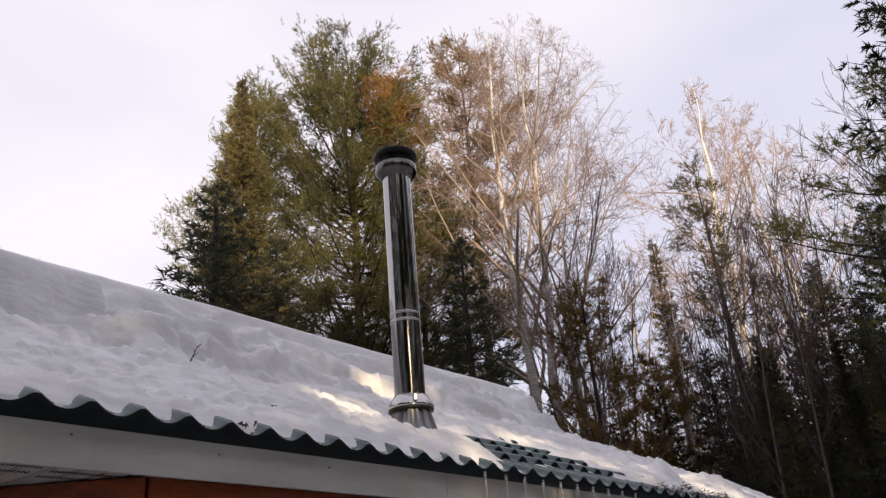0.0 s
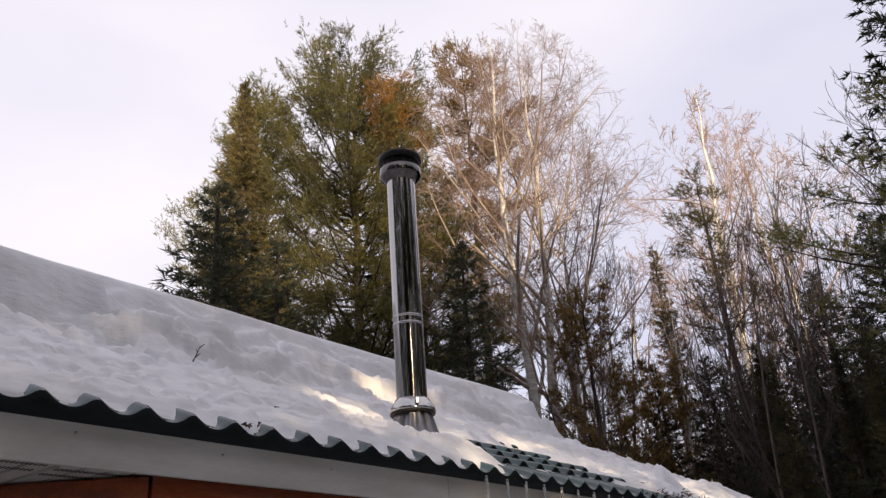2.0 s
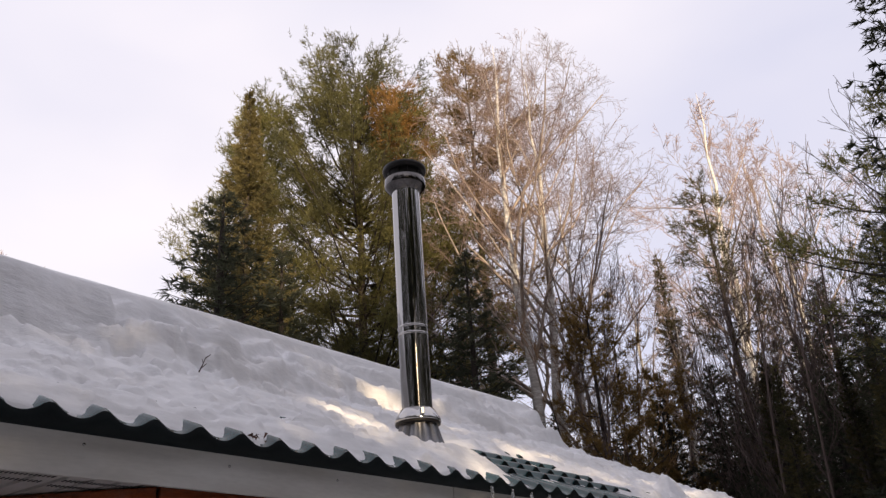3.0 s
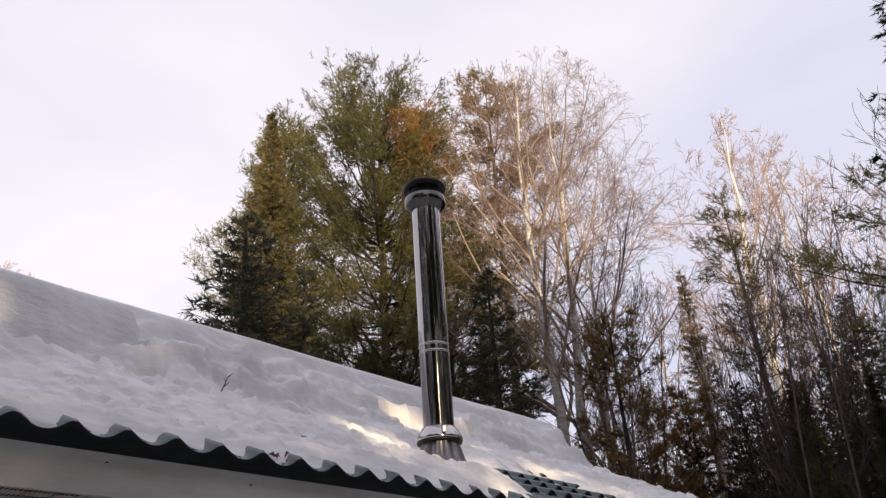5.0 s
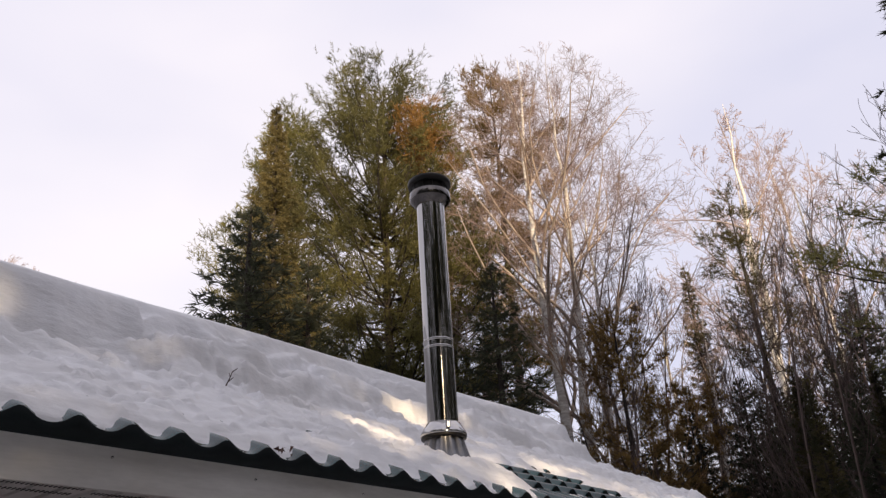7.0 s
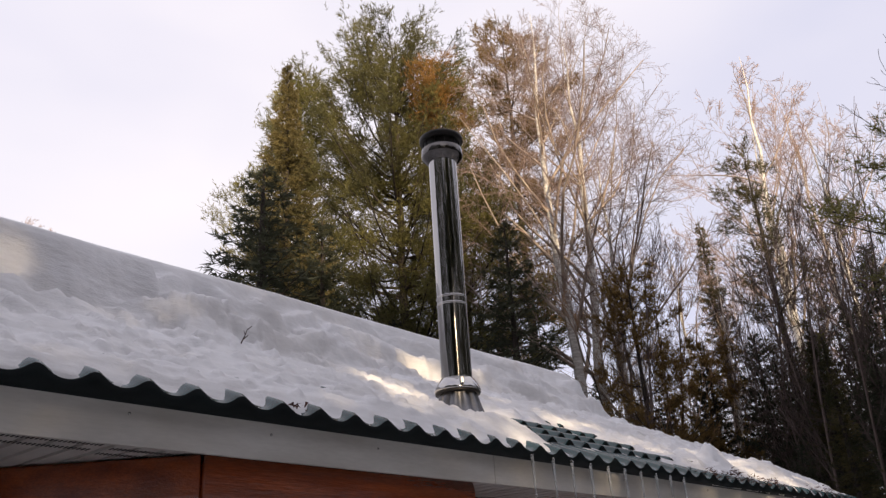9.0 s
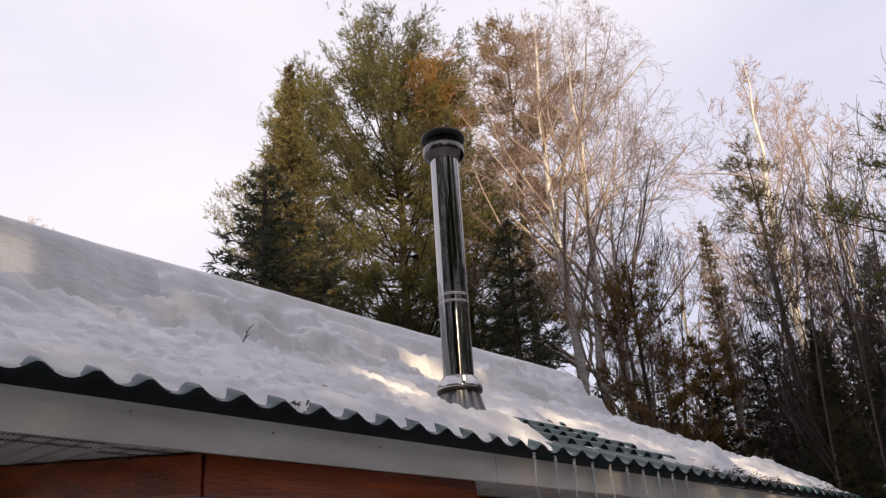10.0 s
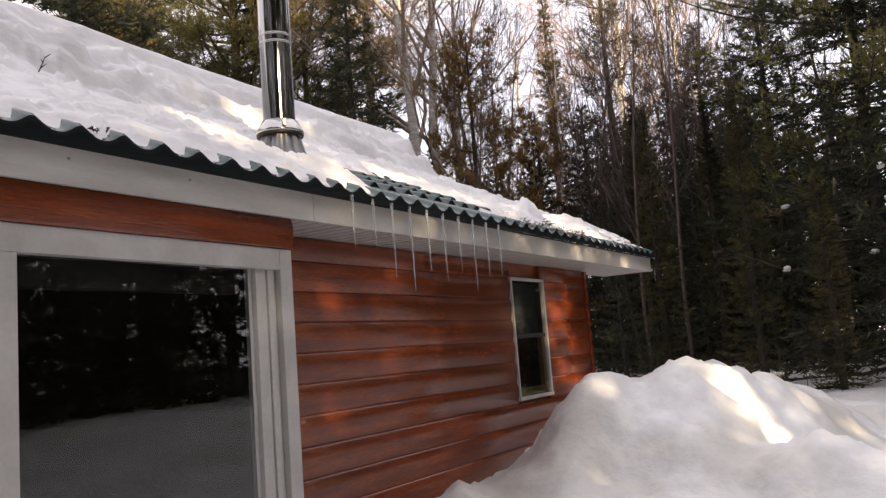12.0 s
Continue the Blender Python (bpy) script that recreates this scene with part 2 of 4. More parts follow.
# ---- ground: one sheet of deep snow ----
HOUSE_X0, HOUSE_X1 = -5.0, 8.87
GROUND = 0.45


def lumps(x, y, s, seed=0.0):
    return noise.noise(Vector((x * s, y * s, seed)))


def bump(x, y, cx, cy, rx, ry, h):
    return h * math.exp(-((x - cx) / rx) ** 2 - ((y - cy) / ry) ** 2)


def smooth(a, b, v):
    u = min(1.0, max(0.0, (v - a) / (b - a)))
    return u * u * (3 - 2 * u)


def ground_height(x, y):
    far = min(1.0, max(0.0, (math.hypot(x - 2, y + 3) - 5.0) / 8.0))
    z = GROUND + 0.55 * far + 0.22 * smooth(9.0, 13.0, x)
    # the bank thrown up along the wall and out past the corner
    heaps = [bump(x, y, 8.0, 0.0, 1.7, 0.8, 0.86), bump(x, y, 7.45, -1.45, 1.40, 0.85, 1.41), bump(x, y, 6.9, -0.85, 1.2, 0.7, 1.34), bump(x, y, 8.3, -1.9, 1.2, 0.8, 1.06), bump(x, y, 5.2, -0.6, 0.9, 0.7, 0.58),
             bump(x, y, 9.0, -1.8, 1.7, 1.0, 0.88), bump(x, y, 5.7, -0.2, 1.3, 0.7, 0.62), bump(x, y, 6.5, -2.5, 0.9, 0.8, 0.84),
             bump(x, y, 5.8, -3.3, 1.0, 0.8, 0.50), bump(x, y, 5.7, -1.5, 0.9, 0.8, 0.45)]
    bank = math.log(sum(math.exp(6 * v) for v in heaps) / len(heaps)) / 6 + 0.27
    bank *= smooth(0.02, 0.20, max(heaps))
    z += max(0.0, bank) * (1.0 - 0.25 * far)
    # a ploughed bank across the yard behind the viewer
    z += bump(x, y, 1.5, -9.5, 9.0, 1.3, 0.15)
    near = max(0.0, 1 - math.hypot(x - 7, y + 1.5) / 6)
    z += 0.10 * lumps(x, y, 1.3, 1.0) * (0.3 + near) + 0.12 * (0.30 - abs(lumps(x, y, 1.7, 2.0))) * near * 2 + 0.065 * (0.3 - abs(lumps(x, y, 4.1, 6.0))) * near * 2 + 0.03 * lumps(x, y, 6.0, 3.0) * near + 0.012 * lumps(x, y, 16.0, 4.0) * near
    z += 0.35 * lumps(x, y, 0.09, 5.0) * far
    return z


def spread(a, b, fine_a, fine_b, fine, coarse):
    left = np.arange(a, fine_a, coarse)
    mid = np.arange(fine_a, fine_b, fine)
    right = np.arange(fine_b, b + coarse, coarse)
    return np.concatenate([left, mid, right])


gx = np.concatenate([[-1500, -400, -150], spread(-70, 90, 3.0, 14.0, 0.07, 2.0), [150, 400, 1500]])
gy = np.concatenate([[-1500, -400, -150], spread(-70, 90, -5.0, 0.3, 0.07, 2.0), [150, 400, 1500]])
GX, GY = np.meshgrid(gx, gy, indexing="ij")
GZ = np.array([[ground_height(float(x), float(y)) for y in gy] for x in gx])
ground = mesh_object("ground", grid_mesh("ground", GX, GY, GZ), SNOW, smooth=True)
tagged(ground, "deep settled snow with a shovelled bank by the cabin", "snow", kind="structure")

# ---- cabin ----
WALL_Y = 0.0
EAVE_Y, EAVE_Z, PITCH = -0.52, 2.93, 0.45
RIDGE_Y = 3.2
FASCIA_Y, FASCIA_LO, FASCIA_HI = -0.47, 2.738, 2.888
ROOF_X0, ROOF_X1 = -5.6, 9.85
WIN = (7.045, 7.755, 1.54, 2.615)
BAY_Y, BAY_X0, BAY_X1 = -0.40, 2.15, 3.74
COURSE, COURSE_TOP = 0.181, 2.605


def roof_z(y):
    return EAVE_Z + PITCH * (y - EAVE_Y)


def log_profile(z0, z1, y, out=0.036):
    """Half-log siding: a full round face whose top rolls back under the board above."""
    pts = []
    for i in range(15):
        u = i / 14
        face = 0.50 + 0.50 * math.sin(math.pi / 2 * u / 0.68) if u < 0.68 else 1.0 - 0.50 * ((u - 0.68) / 0.32) ** 1.6
        pts.append((y - out * (0.10 + 0.90 * face) - 0.004, z0 + u * (z1 - z0)))
    return pts + [(y + 0.01, z1), (y + 0.01, z0)]


# front wall with the window's opening, built of a backing and log boards
wall = mesh_object("wall_front", bpy.data.meshes.new("wall_front"), None)
bm = bmesh.new()
for lo, hi in (((BAY_X1 - 0.1, 0.012, 0.3), (WIN[0], 0.16, 2.78)), ((WIN[1], 0.012, 0.3), (HOUSE_X1, 0.16, 2.78)),
               ((WIN[0], 0.012, 0.3), (WIN[1], 0.16, WIN[2])), ((WIN[0], 0.012, WIN[3]), (WIN[1], 0.16, 2.78))):
    piece = box_bm(lo, hi)
    tmp = bpy.data.meshes.new("tmp")
    piece.to_mesh(tmp)
    piece.free()
    bm.from_mesh(tmp)
    bpy.data.meshes.remove(tmp)
bm.to_mesh(wall.data)
bm.free()
wall.data.materials.append(CEDAR)
tagged(wall, "cabin wall of red-brown stained half-log siding", "wall", kind="structure")

z = COURSE_TOP + COURSE
while z > 0.4:
    z0, z1 = z - COURSE, min(z, 2.745)
    spans = [(BAY_X1 - 0.05, HOUSE_X1)]
    if z0 < WIN[3] + 0.02 and z1 > WIN[2] - 0.02:
        spans = [(BAY_X1 - 0.05, WIN[0] + 0.004), (WIN[1] - 0.004, HOUSE_X1)]
    for a, b in spans:
        part("siding_board", extrude_x(log_profile(z0, z1 - 0.0004, WALL_Y), a, b), CEDAR, wall, smooth=True)
    z -= COURSE

# the remaining walls close the cabin
for name, lo, hi in (("wall_gable", (HOUSE_X1 - 0.16, 0.16, 0.3), (HOUSE_X1, 6.4, 2.8)), ("wall_back", (HOUSE_X0, 6.4, 0.3), (HOUSE_X1, 6.56, 2.8)),
                     ("wall_far_gable", (HOUSE_X0, 0.6, 0.3), (HOUSE_X0 + 0.16, 6.4, 2.8)), ("wall_entry", (HOUSE_X0, 0.6, 0.3), (1.36, 0.76, 2.8))):
    ob = box(name, lo, hi, CEDAR, bevel=0)
    tagged(ob, "plain red-brown stained cabin wall", "wall", kind="structure")
corner = box("corner_board", (HOUSE_X1 - 0.02, -0.045, 0.3), (HOUSE_X1 + 0.045, 0.16, 2.74), CEDAR)
tagged(corner, "red-brown stained corner board of the cabin", "trim", kind="structure")
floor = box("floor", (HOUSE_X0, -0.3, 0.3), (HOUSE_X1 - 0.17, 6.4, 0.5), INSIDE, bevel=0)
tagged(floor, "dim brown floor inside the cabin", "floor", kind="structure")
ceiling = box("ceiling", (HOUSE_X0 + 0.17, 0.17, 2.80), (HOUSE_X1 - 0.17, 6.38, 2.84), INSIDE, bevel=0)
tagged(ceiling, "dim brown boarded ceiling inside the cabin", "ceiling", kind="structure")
# added dark sheet beside the bay, so that its glass shows black
lining = box("bay_dark_lining", (3.56, -0.30, 0.5), (3.60, 3.0, 2.79), INSIDE, bevel=0)
tagged(lining, "added near-black lining that keeps the bay glass dark", "wall", kind="structure")
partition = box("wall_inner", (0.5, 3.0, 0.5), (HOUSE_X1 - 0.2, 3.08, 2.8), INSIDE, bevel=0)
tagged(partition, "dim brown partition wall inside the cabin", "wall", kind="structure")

# ---- roof ----
roof = empty("roof", (0, 0, 0))
tagged(roof, "green pressed-steel tile roof with a low pitch", "roof", kind="structure")
STEP = 0.35


def wave(x):
    u = 2 * np.pi * (x - 0.042) / 0.2
    return 0.026 * np.cos(u + 0.35 * np.sin(u)) + 0.002


rx = np.arange(ROOF_X0, ROOF_X1 + 0.001, 0.2 / 12)
slope_len = (RIDGE_Y - EAVE_Y)
ys, lift = [], []
k = 0
while k * STEP * 0.91 < slope_len:
    y0 = EAVE_Y + k * STEP * 0.91
    for f, up in ((0.0, 0.028), (0.05, 0.036), (0.5, 0.016), (1.04, -0.004)):
        ys.append(y0 + f * STEP * 0.91)
        lift.append(up if k else up - 0.018 * (1 - f))
    k += 1
ys, lift = np.array(ys), np.array(lift)
RX, RY = np.meshgrid(rx, ys, indexing="ij")
swell = np.where(ys < EAVE_Y + 0.03, 0.78, 1.0)
RZ = EAVE_Z + PITCH * (RY - EAVE_Y) + wave(RX) * swell[None, :] + lift[None, :]
mesh_object("steel_tile_sheet", grid_mesh("steel_tile_sheet", RX, RY, RZ), METAL_GREEN, roof)
# near-black strips over the step faces paint the shade under each tile row
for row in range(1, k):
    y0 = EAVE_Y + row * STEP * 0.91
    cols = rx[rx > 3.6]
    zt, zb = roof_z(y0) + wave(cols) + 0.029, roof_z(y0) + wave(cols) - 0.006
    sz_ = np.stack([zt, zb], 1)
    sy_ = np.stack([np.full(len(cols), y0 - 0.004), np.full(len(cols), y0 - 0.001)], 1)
    mesh_object("step_edge", grid_mesh("step_edge", np.repeat(cols[:, None], 2, 1), sy_, sz_), METAL_SHADED, roof, "pressed step across the steel sheet with shade in its colour")
# turned-down front edge of the sheet, its shade put into the colour
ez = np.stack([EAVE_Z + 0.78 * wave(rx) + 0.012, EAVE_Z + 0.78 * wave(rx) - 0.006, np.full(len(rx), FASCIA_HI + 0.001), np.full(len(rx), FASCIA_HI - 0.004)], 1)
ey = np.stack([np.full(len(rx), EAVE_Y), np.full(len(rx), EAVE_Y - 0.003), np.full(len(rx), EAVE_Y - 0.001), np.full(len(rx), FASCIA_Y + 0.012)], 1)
mesh_object("eave_edge", grid_mesh("eave_edge", np.repeat(rx[:, None], 4, 1), ey, ez), METAL_SHADED, roof, "shadowed wavy front edge of the steel sheet")
back = bmesh.new()
q = [(ROOF_X0, RIDGE_Y, roof_z(RIDGE_Y) + 0.03), (ROOF_X1, RIDGE_Y, roof_z(RIDGE_Y) + 0.03), (ROOF_X1, 7.0, roof_z(RIDGE_Y) - 1.7), (ROOF_X0, 7.0, roof_z(RIDGE_Y) - 1.7)]
back.faces.new([back.verts.new(p) for p in q])
bmesh.ops.solidify(back, geom=back.faces[:], thickness=0.03)
part("back_slope", back, METAL_GREEN, roof)
under = bmesh.new()
q = [(ROOF_X0, EAVE_Y + 0.06, roof_z(EAVE_Y) - 0.04), (ROOF_X1 - 0.02, EAVE_Y + 0.06, roof_z(EAVE_Y) - 0.04),
     (ROOF_X1 - 0.02, RIDGE_Y, roof_z(RIDGE_Y) - 0.06), (ROOF_X0, RIDGE_Y, roof_z(RIDGE_Y) - 0.06)]
under.faces.new([under.verts.new(p) for p in q])
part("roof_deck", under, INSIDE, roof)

# fascia, two boards that meet over the bay's corner
fascia = empty("fascia", (0, FASCIA_Y, FASCIA_LO))
tagged(fascia, "white painted metal fascia with stains under the eave", "trim", kind="structure")


def local(ob, parent):
    ob.matrix_parent_inverse = Matrix.Translation(-Vector(parent.location))
    return ob


for a, b in ((ROOF_X0, 3.868), (3.872, ROOF_X1 + 0.01)):
    local(box("fascia_board", (a, FASCIA_Y, FASCIA_LO), (b, FASCIA_Y + 0.022, FASCIA_HI), WHITE_PAINT, fascia, bevel=0.003), fascia)
for nx, nz in ((1.80, 2.85), (2.42, 2.84), (3.02, 2.84), (4.42, 2.85), (5.2, 2.845), (6.4, 2.85), (7.9, 2.85)):
    bm = bmesh.new()
    bmesh.ops.create_icosphere(bm, subdivisions=2, radius=0.006, matrix=pose(nx, FASCIA_Y - 0.001, nz))
    local(part("nail", bm, STEEL_BRIGHT, fascia), fascia)
# bargeboard up the gable
bm = bmesh.new()
q = []
for y in (FASCIA_Y, RIDGE_Y):
    for dz in (-0.17, -0.01):
        q.append((ROOF_X1 - 0.012, y, roof_z(y) + dz))
        q.append((ROOF_X1 + 0.010, y, roof_z(y) + dz))
vs = [bm.verts.new(p) for p in q]
for f in ((0, 1, 3, 2), (4, 6, 7, 5), (0, 4, 5, 1), (2, 3, 7, 6), (0, 2, 6, 4), (1, 5, 7, 3)):
    bm.faces.new([vs[i] for i in f])
bmesh.ops.recalc_face_normals(bm, faces=bm.faces)
local(part("barge_board", bm, WHITE_PAINT, fascia), fascia)

# soffit: ribbed panels from fascia to wall
soffit = empty("soffit", (0, -0.2, FASCIA_LO))
tagged(soffit, "white ribbed vinyl soffit under the eave", "soffit", kind="structure")
SOF_Z = 2.752
panel_bm = bmesh.new()
prof = [(0.0, 0.030), (0.008, 0.0), (0.086, 0.0), (0.090, 0.030), (0.106, 0.030), (0.112, 0.0), (0.186, 0.0), (0.190, 0.030), (0.206, 0.030), (0.212, 0.0), (0.286, 0.0), (0.290, 0.030), (0.300, 0.030)]
a = [panel_bm.verts.new((x, 0.0, zz)) for x, zz in prof]
b = [panel_bm.verts.new((x, 1.0, zz)) for x, zz in prof]
for i in range(len(prof) - 1):
    panel_bm.faces.new((a[i], b[i], b[i + 1], a[i + 1]))
panel_mesh = bpy.data.meshes.new("soffit_panel")
panel_bm.to_mesh(panel_mesh)
panel_bm.free()
panel_mesh.materials.append(VINYL)
x = ROOF_X0
while x < ROOF_X1 - 0.05:
    ob = new("soffit_panel", panel_mesh)
    ob.parent = soffit
    local(ob, soffit)
    deep = 1.10 if x < 2.1 else (0.55 if x < HOUSE_X1 - 0.3 else 0.60)
    ob.matrix_basis = Matrix.Translation((x, FASCIA_Y + 0.02, SOF_Z)) @ Matrix.Diagonal((1, deep, 1, 1))
    x += 0.3
slots = bmesh.new()
for i in range(4):
    for j in range(22):
        m = pose(1.42 + 0.016 * j + 0.4 * (i % 2), -0.38 + 0.05 * i, SOF_Z - 0.0015)
        bmesh.ops.create_cube(slots, size=1.0, matrix=m @ Matrix.Diagonal((0.006, 0.032, 0.002, 1)))
local(part("vent_slots", slots, DARK_SLOT, soffit, "rows of dark vent slots"), soffit)

# ---- bay window ----
bay = empty("bay_window", (2.9, BAY_Y, 0.5))
tagged(bay, "white-framed angled bay window with dark glass", "bay window", kind="structure")


def face_box(name, u0, u1, z0, z1, d0, d1, mat, origin, along, parent, label="", bevel=0.004):
    """A box on a bay face: u along the face, d outwards."""
    along = Vector((*along, 0)).normalized()
    outw = Vector((along.y, -along.x, 0))
    bm = box_bm((u0, d0, z0), (u1, d1, z1), bevel)
    m = Matrix(((along.x, outw.x, 0, origin[0]), (along.y, outw.y, 0, origin[1]), (0, 0, 1, 0), (0, 0, 0, 1)))
    bmesh.ops.transform(bm, matrix=m, verts=bm.verts)
    bmesh.ops.recalc_face_normals(bm, faces=bm.faces)
    ob = part(name, bm, mat, parent, label)
    ob.matrix_parent_inverse = Matrix.Translation(-Vector(bay.location))
    return ob


def glass_pane(u0, u1, z0, z1, d, origin, along):
    ob = face_box("pane", u0, u1, z0, z1, d - 0.005, d, GLASS, origin, along, bay, "dark reflecting glass", bevel=0)
    ob.visible_shadow = False
    return ob


BZ0, BZT = 1.0, 2.585
front, fdir = (BAY_X0, BAY_Y), (1, 0)
wid = BAY_X1 - BAY_X0
face_box("head_trim", 0.0, 1.5005, 2.478, BZT, -0.05, 0.012, VINYL, front, fdir, bay)
face_box("corner_post", 0.0, 0.095, BZ0, 2.477, -0.05, 0.012, VINYL, front, fdir, bay)
for u0, u1, d in ((1.310, 1.335, -0.030), (1.336, 1.400, -0.004), (1.401, 1.425, -0.018), (1.426, 1.470, -0.008), (1.471, 1.500, -0.026), (1.501, wid, 0.012)):
    face_box("jamb_strip", u0, u1, BZ0, 2.50 if u0 < 1.33 else 2.574 if u1 < wid else BZT, -0.06, d, VINYL, front, fdir, bay)
face_box("sill", -0.02, wid + 0.02, BZ0 - 0.05, BZ0, -0.06, 0.05, VINYL, front, fdir, bay)
glass_pane(0.095, 1.310, BZ0, 2.478, -0.032, front, fdir)
# angled left face
LEFT_LEN = 1.15
ldir = Vector((2.15 - 1.36, -0.40 - 0.55)).normalized()
lorg = (BAY_X0 - ldir.x * LEFT_LEN, BAY_Y - ldir.y * LEFT_LEN)
face_box("head_trim", 0.0, LEFT_LEN, 2.530, BZT, -0.05, 0.012, VINYL, lorg, ldir, bay)
face_box("corner_post", LEFT_LEN - 0.125, LEFT_LEN, BZ0, BZT + 0.002, -0.05, 0.014, VINYL, lorg, ldir, bay)
face_box("frame_strip", LEFT_LEN - 0.150, LEFT_LEN - 0.130, BZ0, 2.530, -0.05, 0.004, VINYL, lorg, ldir, bay)
face_box("sash", LEFT_LEN - 0.225, LEFT_LEN - 0.152, BZ0, 2.520, -0.05, -0.020, DARK_SLOT, lorg, ldir, bay, "dark inner sash")
face_box("sash", 0.0, LEFT_LEN - 0.225, 2.465, 2.520, -0.05, -0.020, DARK_SLOT, lorg, ldir, bay, "dark inner sash")
glass_pane(0.0, LEFT_LEN - 0.225, BZ0, 2.465, -0.034, lorg, ldir)
# header log above the frames, and the wall under them
for o, dd, ln in ((front, fdir, wid), (lorg, ldir, LEFT_LEN)):
    along = Vector((*dd, 0)).normalized()
    outw = Vector((along.y, -along.x, 0))
    m = Matrix(((along.x, -outw.x, 0, o[0]), (along.y, -outw.y, 0, o[1]), (0, 0, 1, 0), (0, 0, 0, 1)))
    for z0, z1 in ((BZT + 0.002, 2.745), (0.60, 0.78), (0.78, 0.95), (0.42, 0.60)):
        bm = extrude_x(log_profile(z0, z1, 0.0, 0.030), 0.0, ln)
        bmesh.ops.transform(bm, matrix=m, verts=bm.verts)
        bmesh.ops.recalc_face_normals(bm, faces=bm.faces)
        ob = part("siding_board", bm, CEDAR, bay, "red-brown stained half log", smooth=True)
        ob.matrix_parent_inverse = Matrix.Translation(-Vector(bay.location))
rdir = Vector((1, 1)).normalized()
# side of the bay, darkened by colour to look unlit through the glass
face_box("side_panel", 0.0, 0.58, 0.4, 2.745, -0.05, -0.002, INSIDE, (BAY_X1 - 0.01, BAY_Y), rdir, bay, "side of the bay in the darkened room colour")
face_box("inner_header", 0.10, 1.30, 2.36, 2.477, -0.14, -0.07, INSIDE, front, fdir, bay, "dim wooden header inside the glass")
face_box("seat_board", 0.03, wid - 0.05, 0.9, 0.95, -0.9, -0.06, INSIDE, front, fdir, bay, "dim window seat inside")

# ---- small window in the log wall ----
win = empty("window_1", (WIN[0], 0, WIN[2]))
tagged(win, "narrow white-trimmed sash window in the log wall", "window", kind="structure")


def win_part(name, lo, hi, mat, label="", bevel=0.003):
    return local(box(name, lo, hi, mat, win, label, bevel), win)


x0, x1, z0, z1 = WIN
for nm, lo, hi in (("window_frame", (x0, -0.052, z1 - 0.026), (x1, -0.012, z1)), ("window_frame", (x0, -0.052, z0 + 0.031), (x0 + 0.024, -0.012, z1 - 0.027)),
                   ("window_frame", (x1 - 0.036, -0.052, z0 + 0.031), (x1, -0.012, z1 - 0.027)), ("window_sill", (x0 - 0.004, -0.058, z0), (x1 + 0.004, -0.012, z0 + 0.030))):
    win_part(nm, lo, hi, VINYL)
zm = (z0 + z1) / 2 + 0.02
win_part("meeting_rail", (x0 + 0.026, -0.040, zm - 0.018), (x1 - 0.038, 0.0, zm + 0.018), DARK_SLOT, "dark meeting rail")
for nm, a, b in (("pane", z0 + 0.032, zm - 0.019), ("pane", zm + 0.019, z1 - 0.028)):
    g = win_part(nm, (x0 + 0.026, -0.033, a), (x1 - 0.038, -0.028, b), GLASS, "dark reflecting glass", 0)
    g.visible_shadow = False
win_part("inner_sash", (x1 - 0.115, -0.024, z0 + 0.036), (x1 - 0.042, 0.02, zm - 0.02), TAN_WOOD, "tan wooden inner sash")
win_part("inner_sash", (x0 + 0.03, -0.024, z0 + 0.036), (x1 - 0.117, 0.02, z0 + 0.10), TAN_WOOD, "tan wooden inner sash")
win_part("jamb_lining", (x1 - 0.03, -0.010, z0 + 0.03), (x1 - 0.004, 0.16, z1 - 0.03), INSIDE, "dim jamb lining")
win_part("blind", (x0 + 0.03, 0.03, zm + 0.02), (x1 - 0.04, 0.05, z1 - 0.04), BLIND, "dark blue-grey blind behind the upper pane")

# ---- snow on the roof ----


def snow_edge(x):
    """Where the shovelled part ends and the uncut snow begins, up the slope."""
    pts = ((-6, 0.5), (1.5, 0.58), (2.3, 0.66), (3.0, 0.78), (4.0, 1.12), (5.0, 1.50), (5.8, 1.80), (7.5, 1.85), (10, 2.05))
    for (xa, ya), (xb, yb) in zip(pts, pts[1:]):
        if x <= xb:
            e = ya + (yb - ya) * (x - xa) / (xb - xa)
            break
    return e + 0.08 * lumps(x, 0, 1.1, 7.0) + 0.04 * lumps(x, 0, 4.0, 8.0)


def ramp(a, b, v):
    return min(1.0, max(0.0, (v - a) / (b - a)))


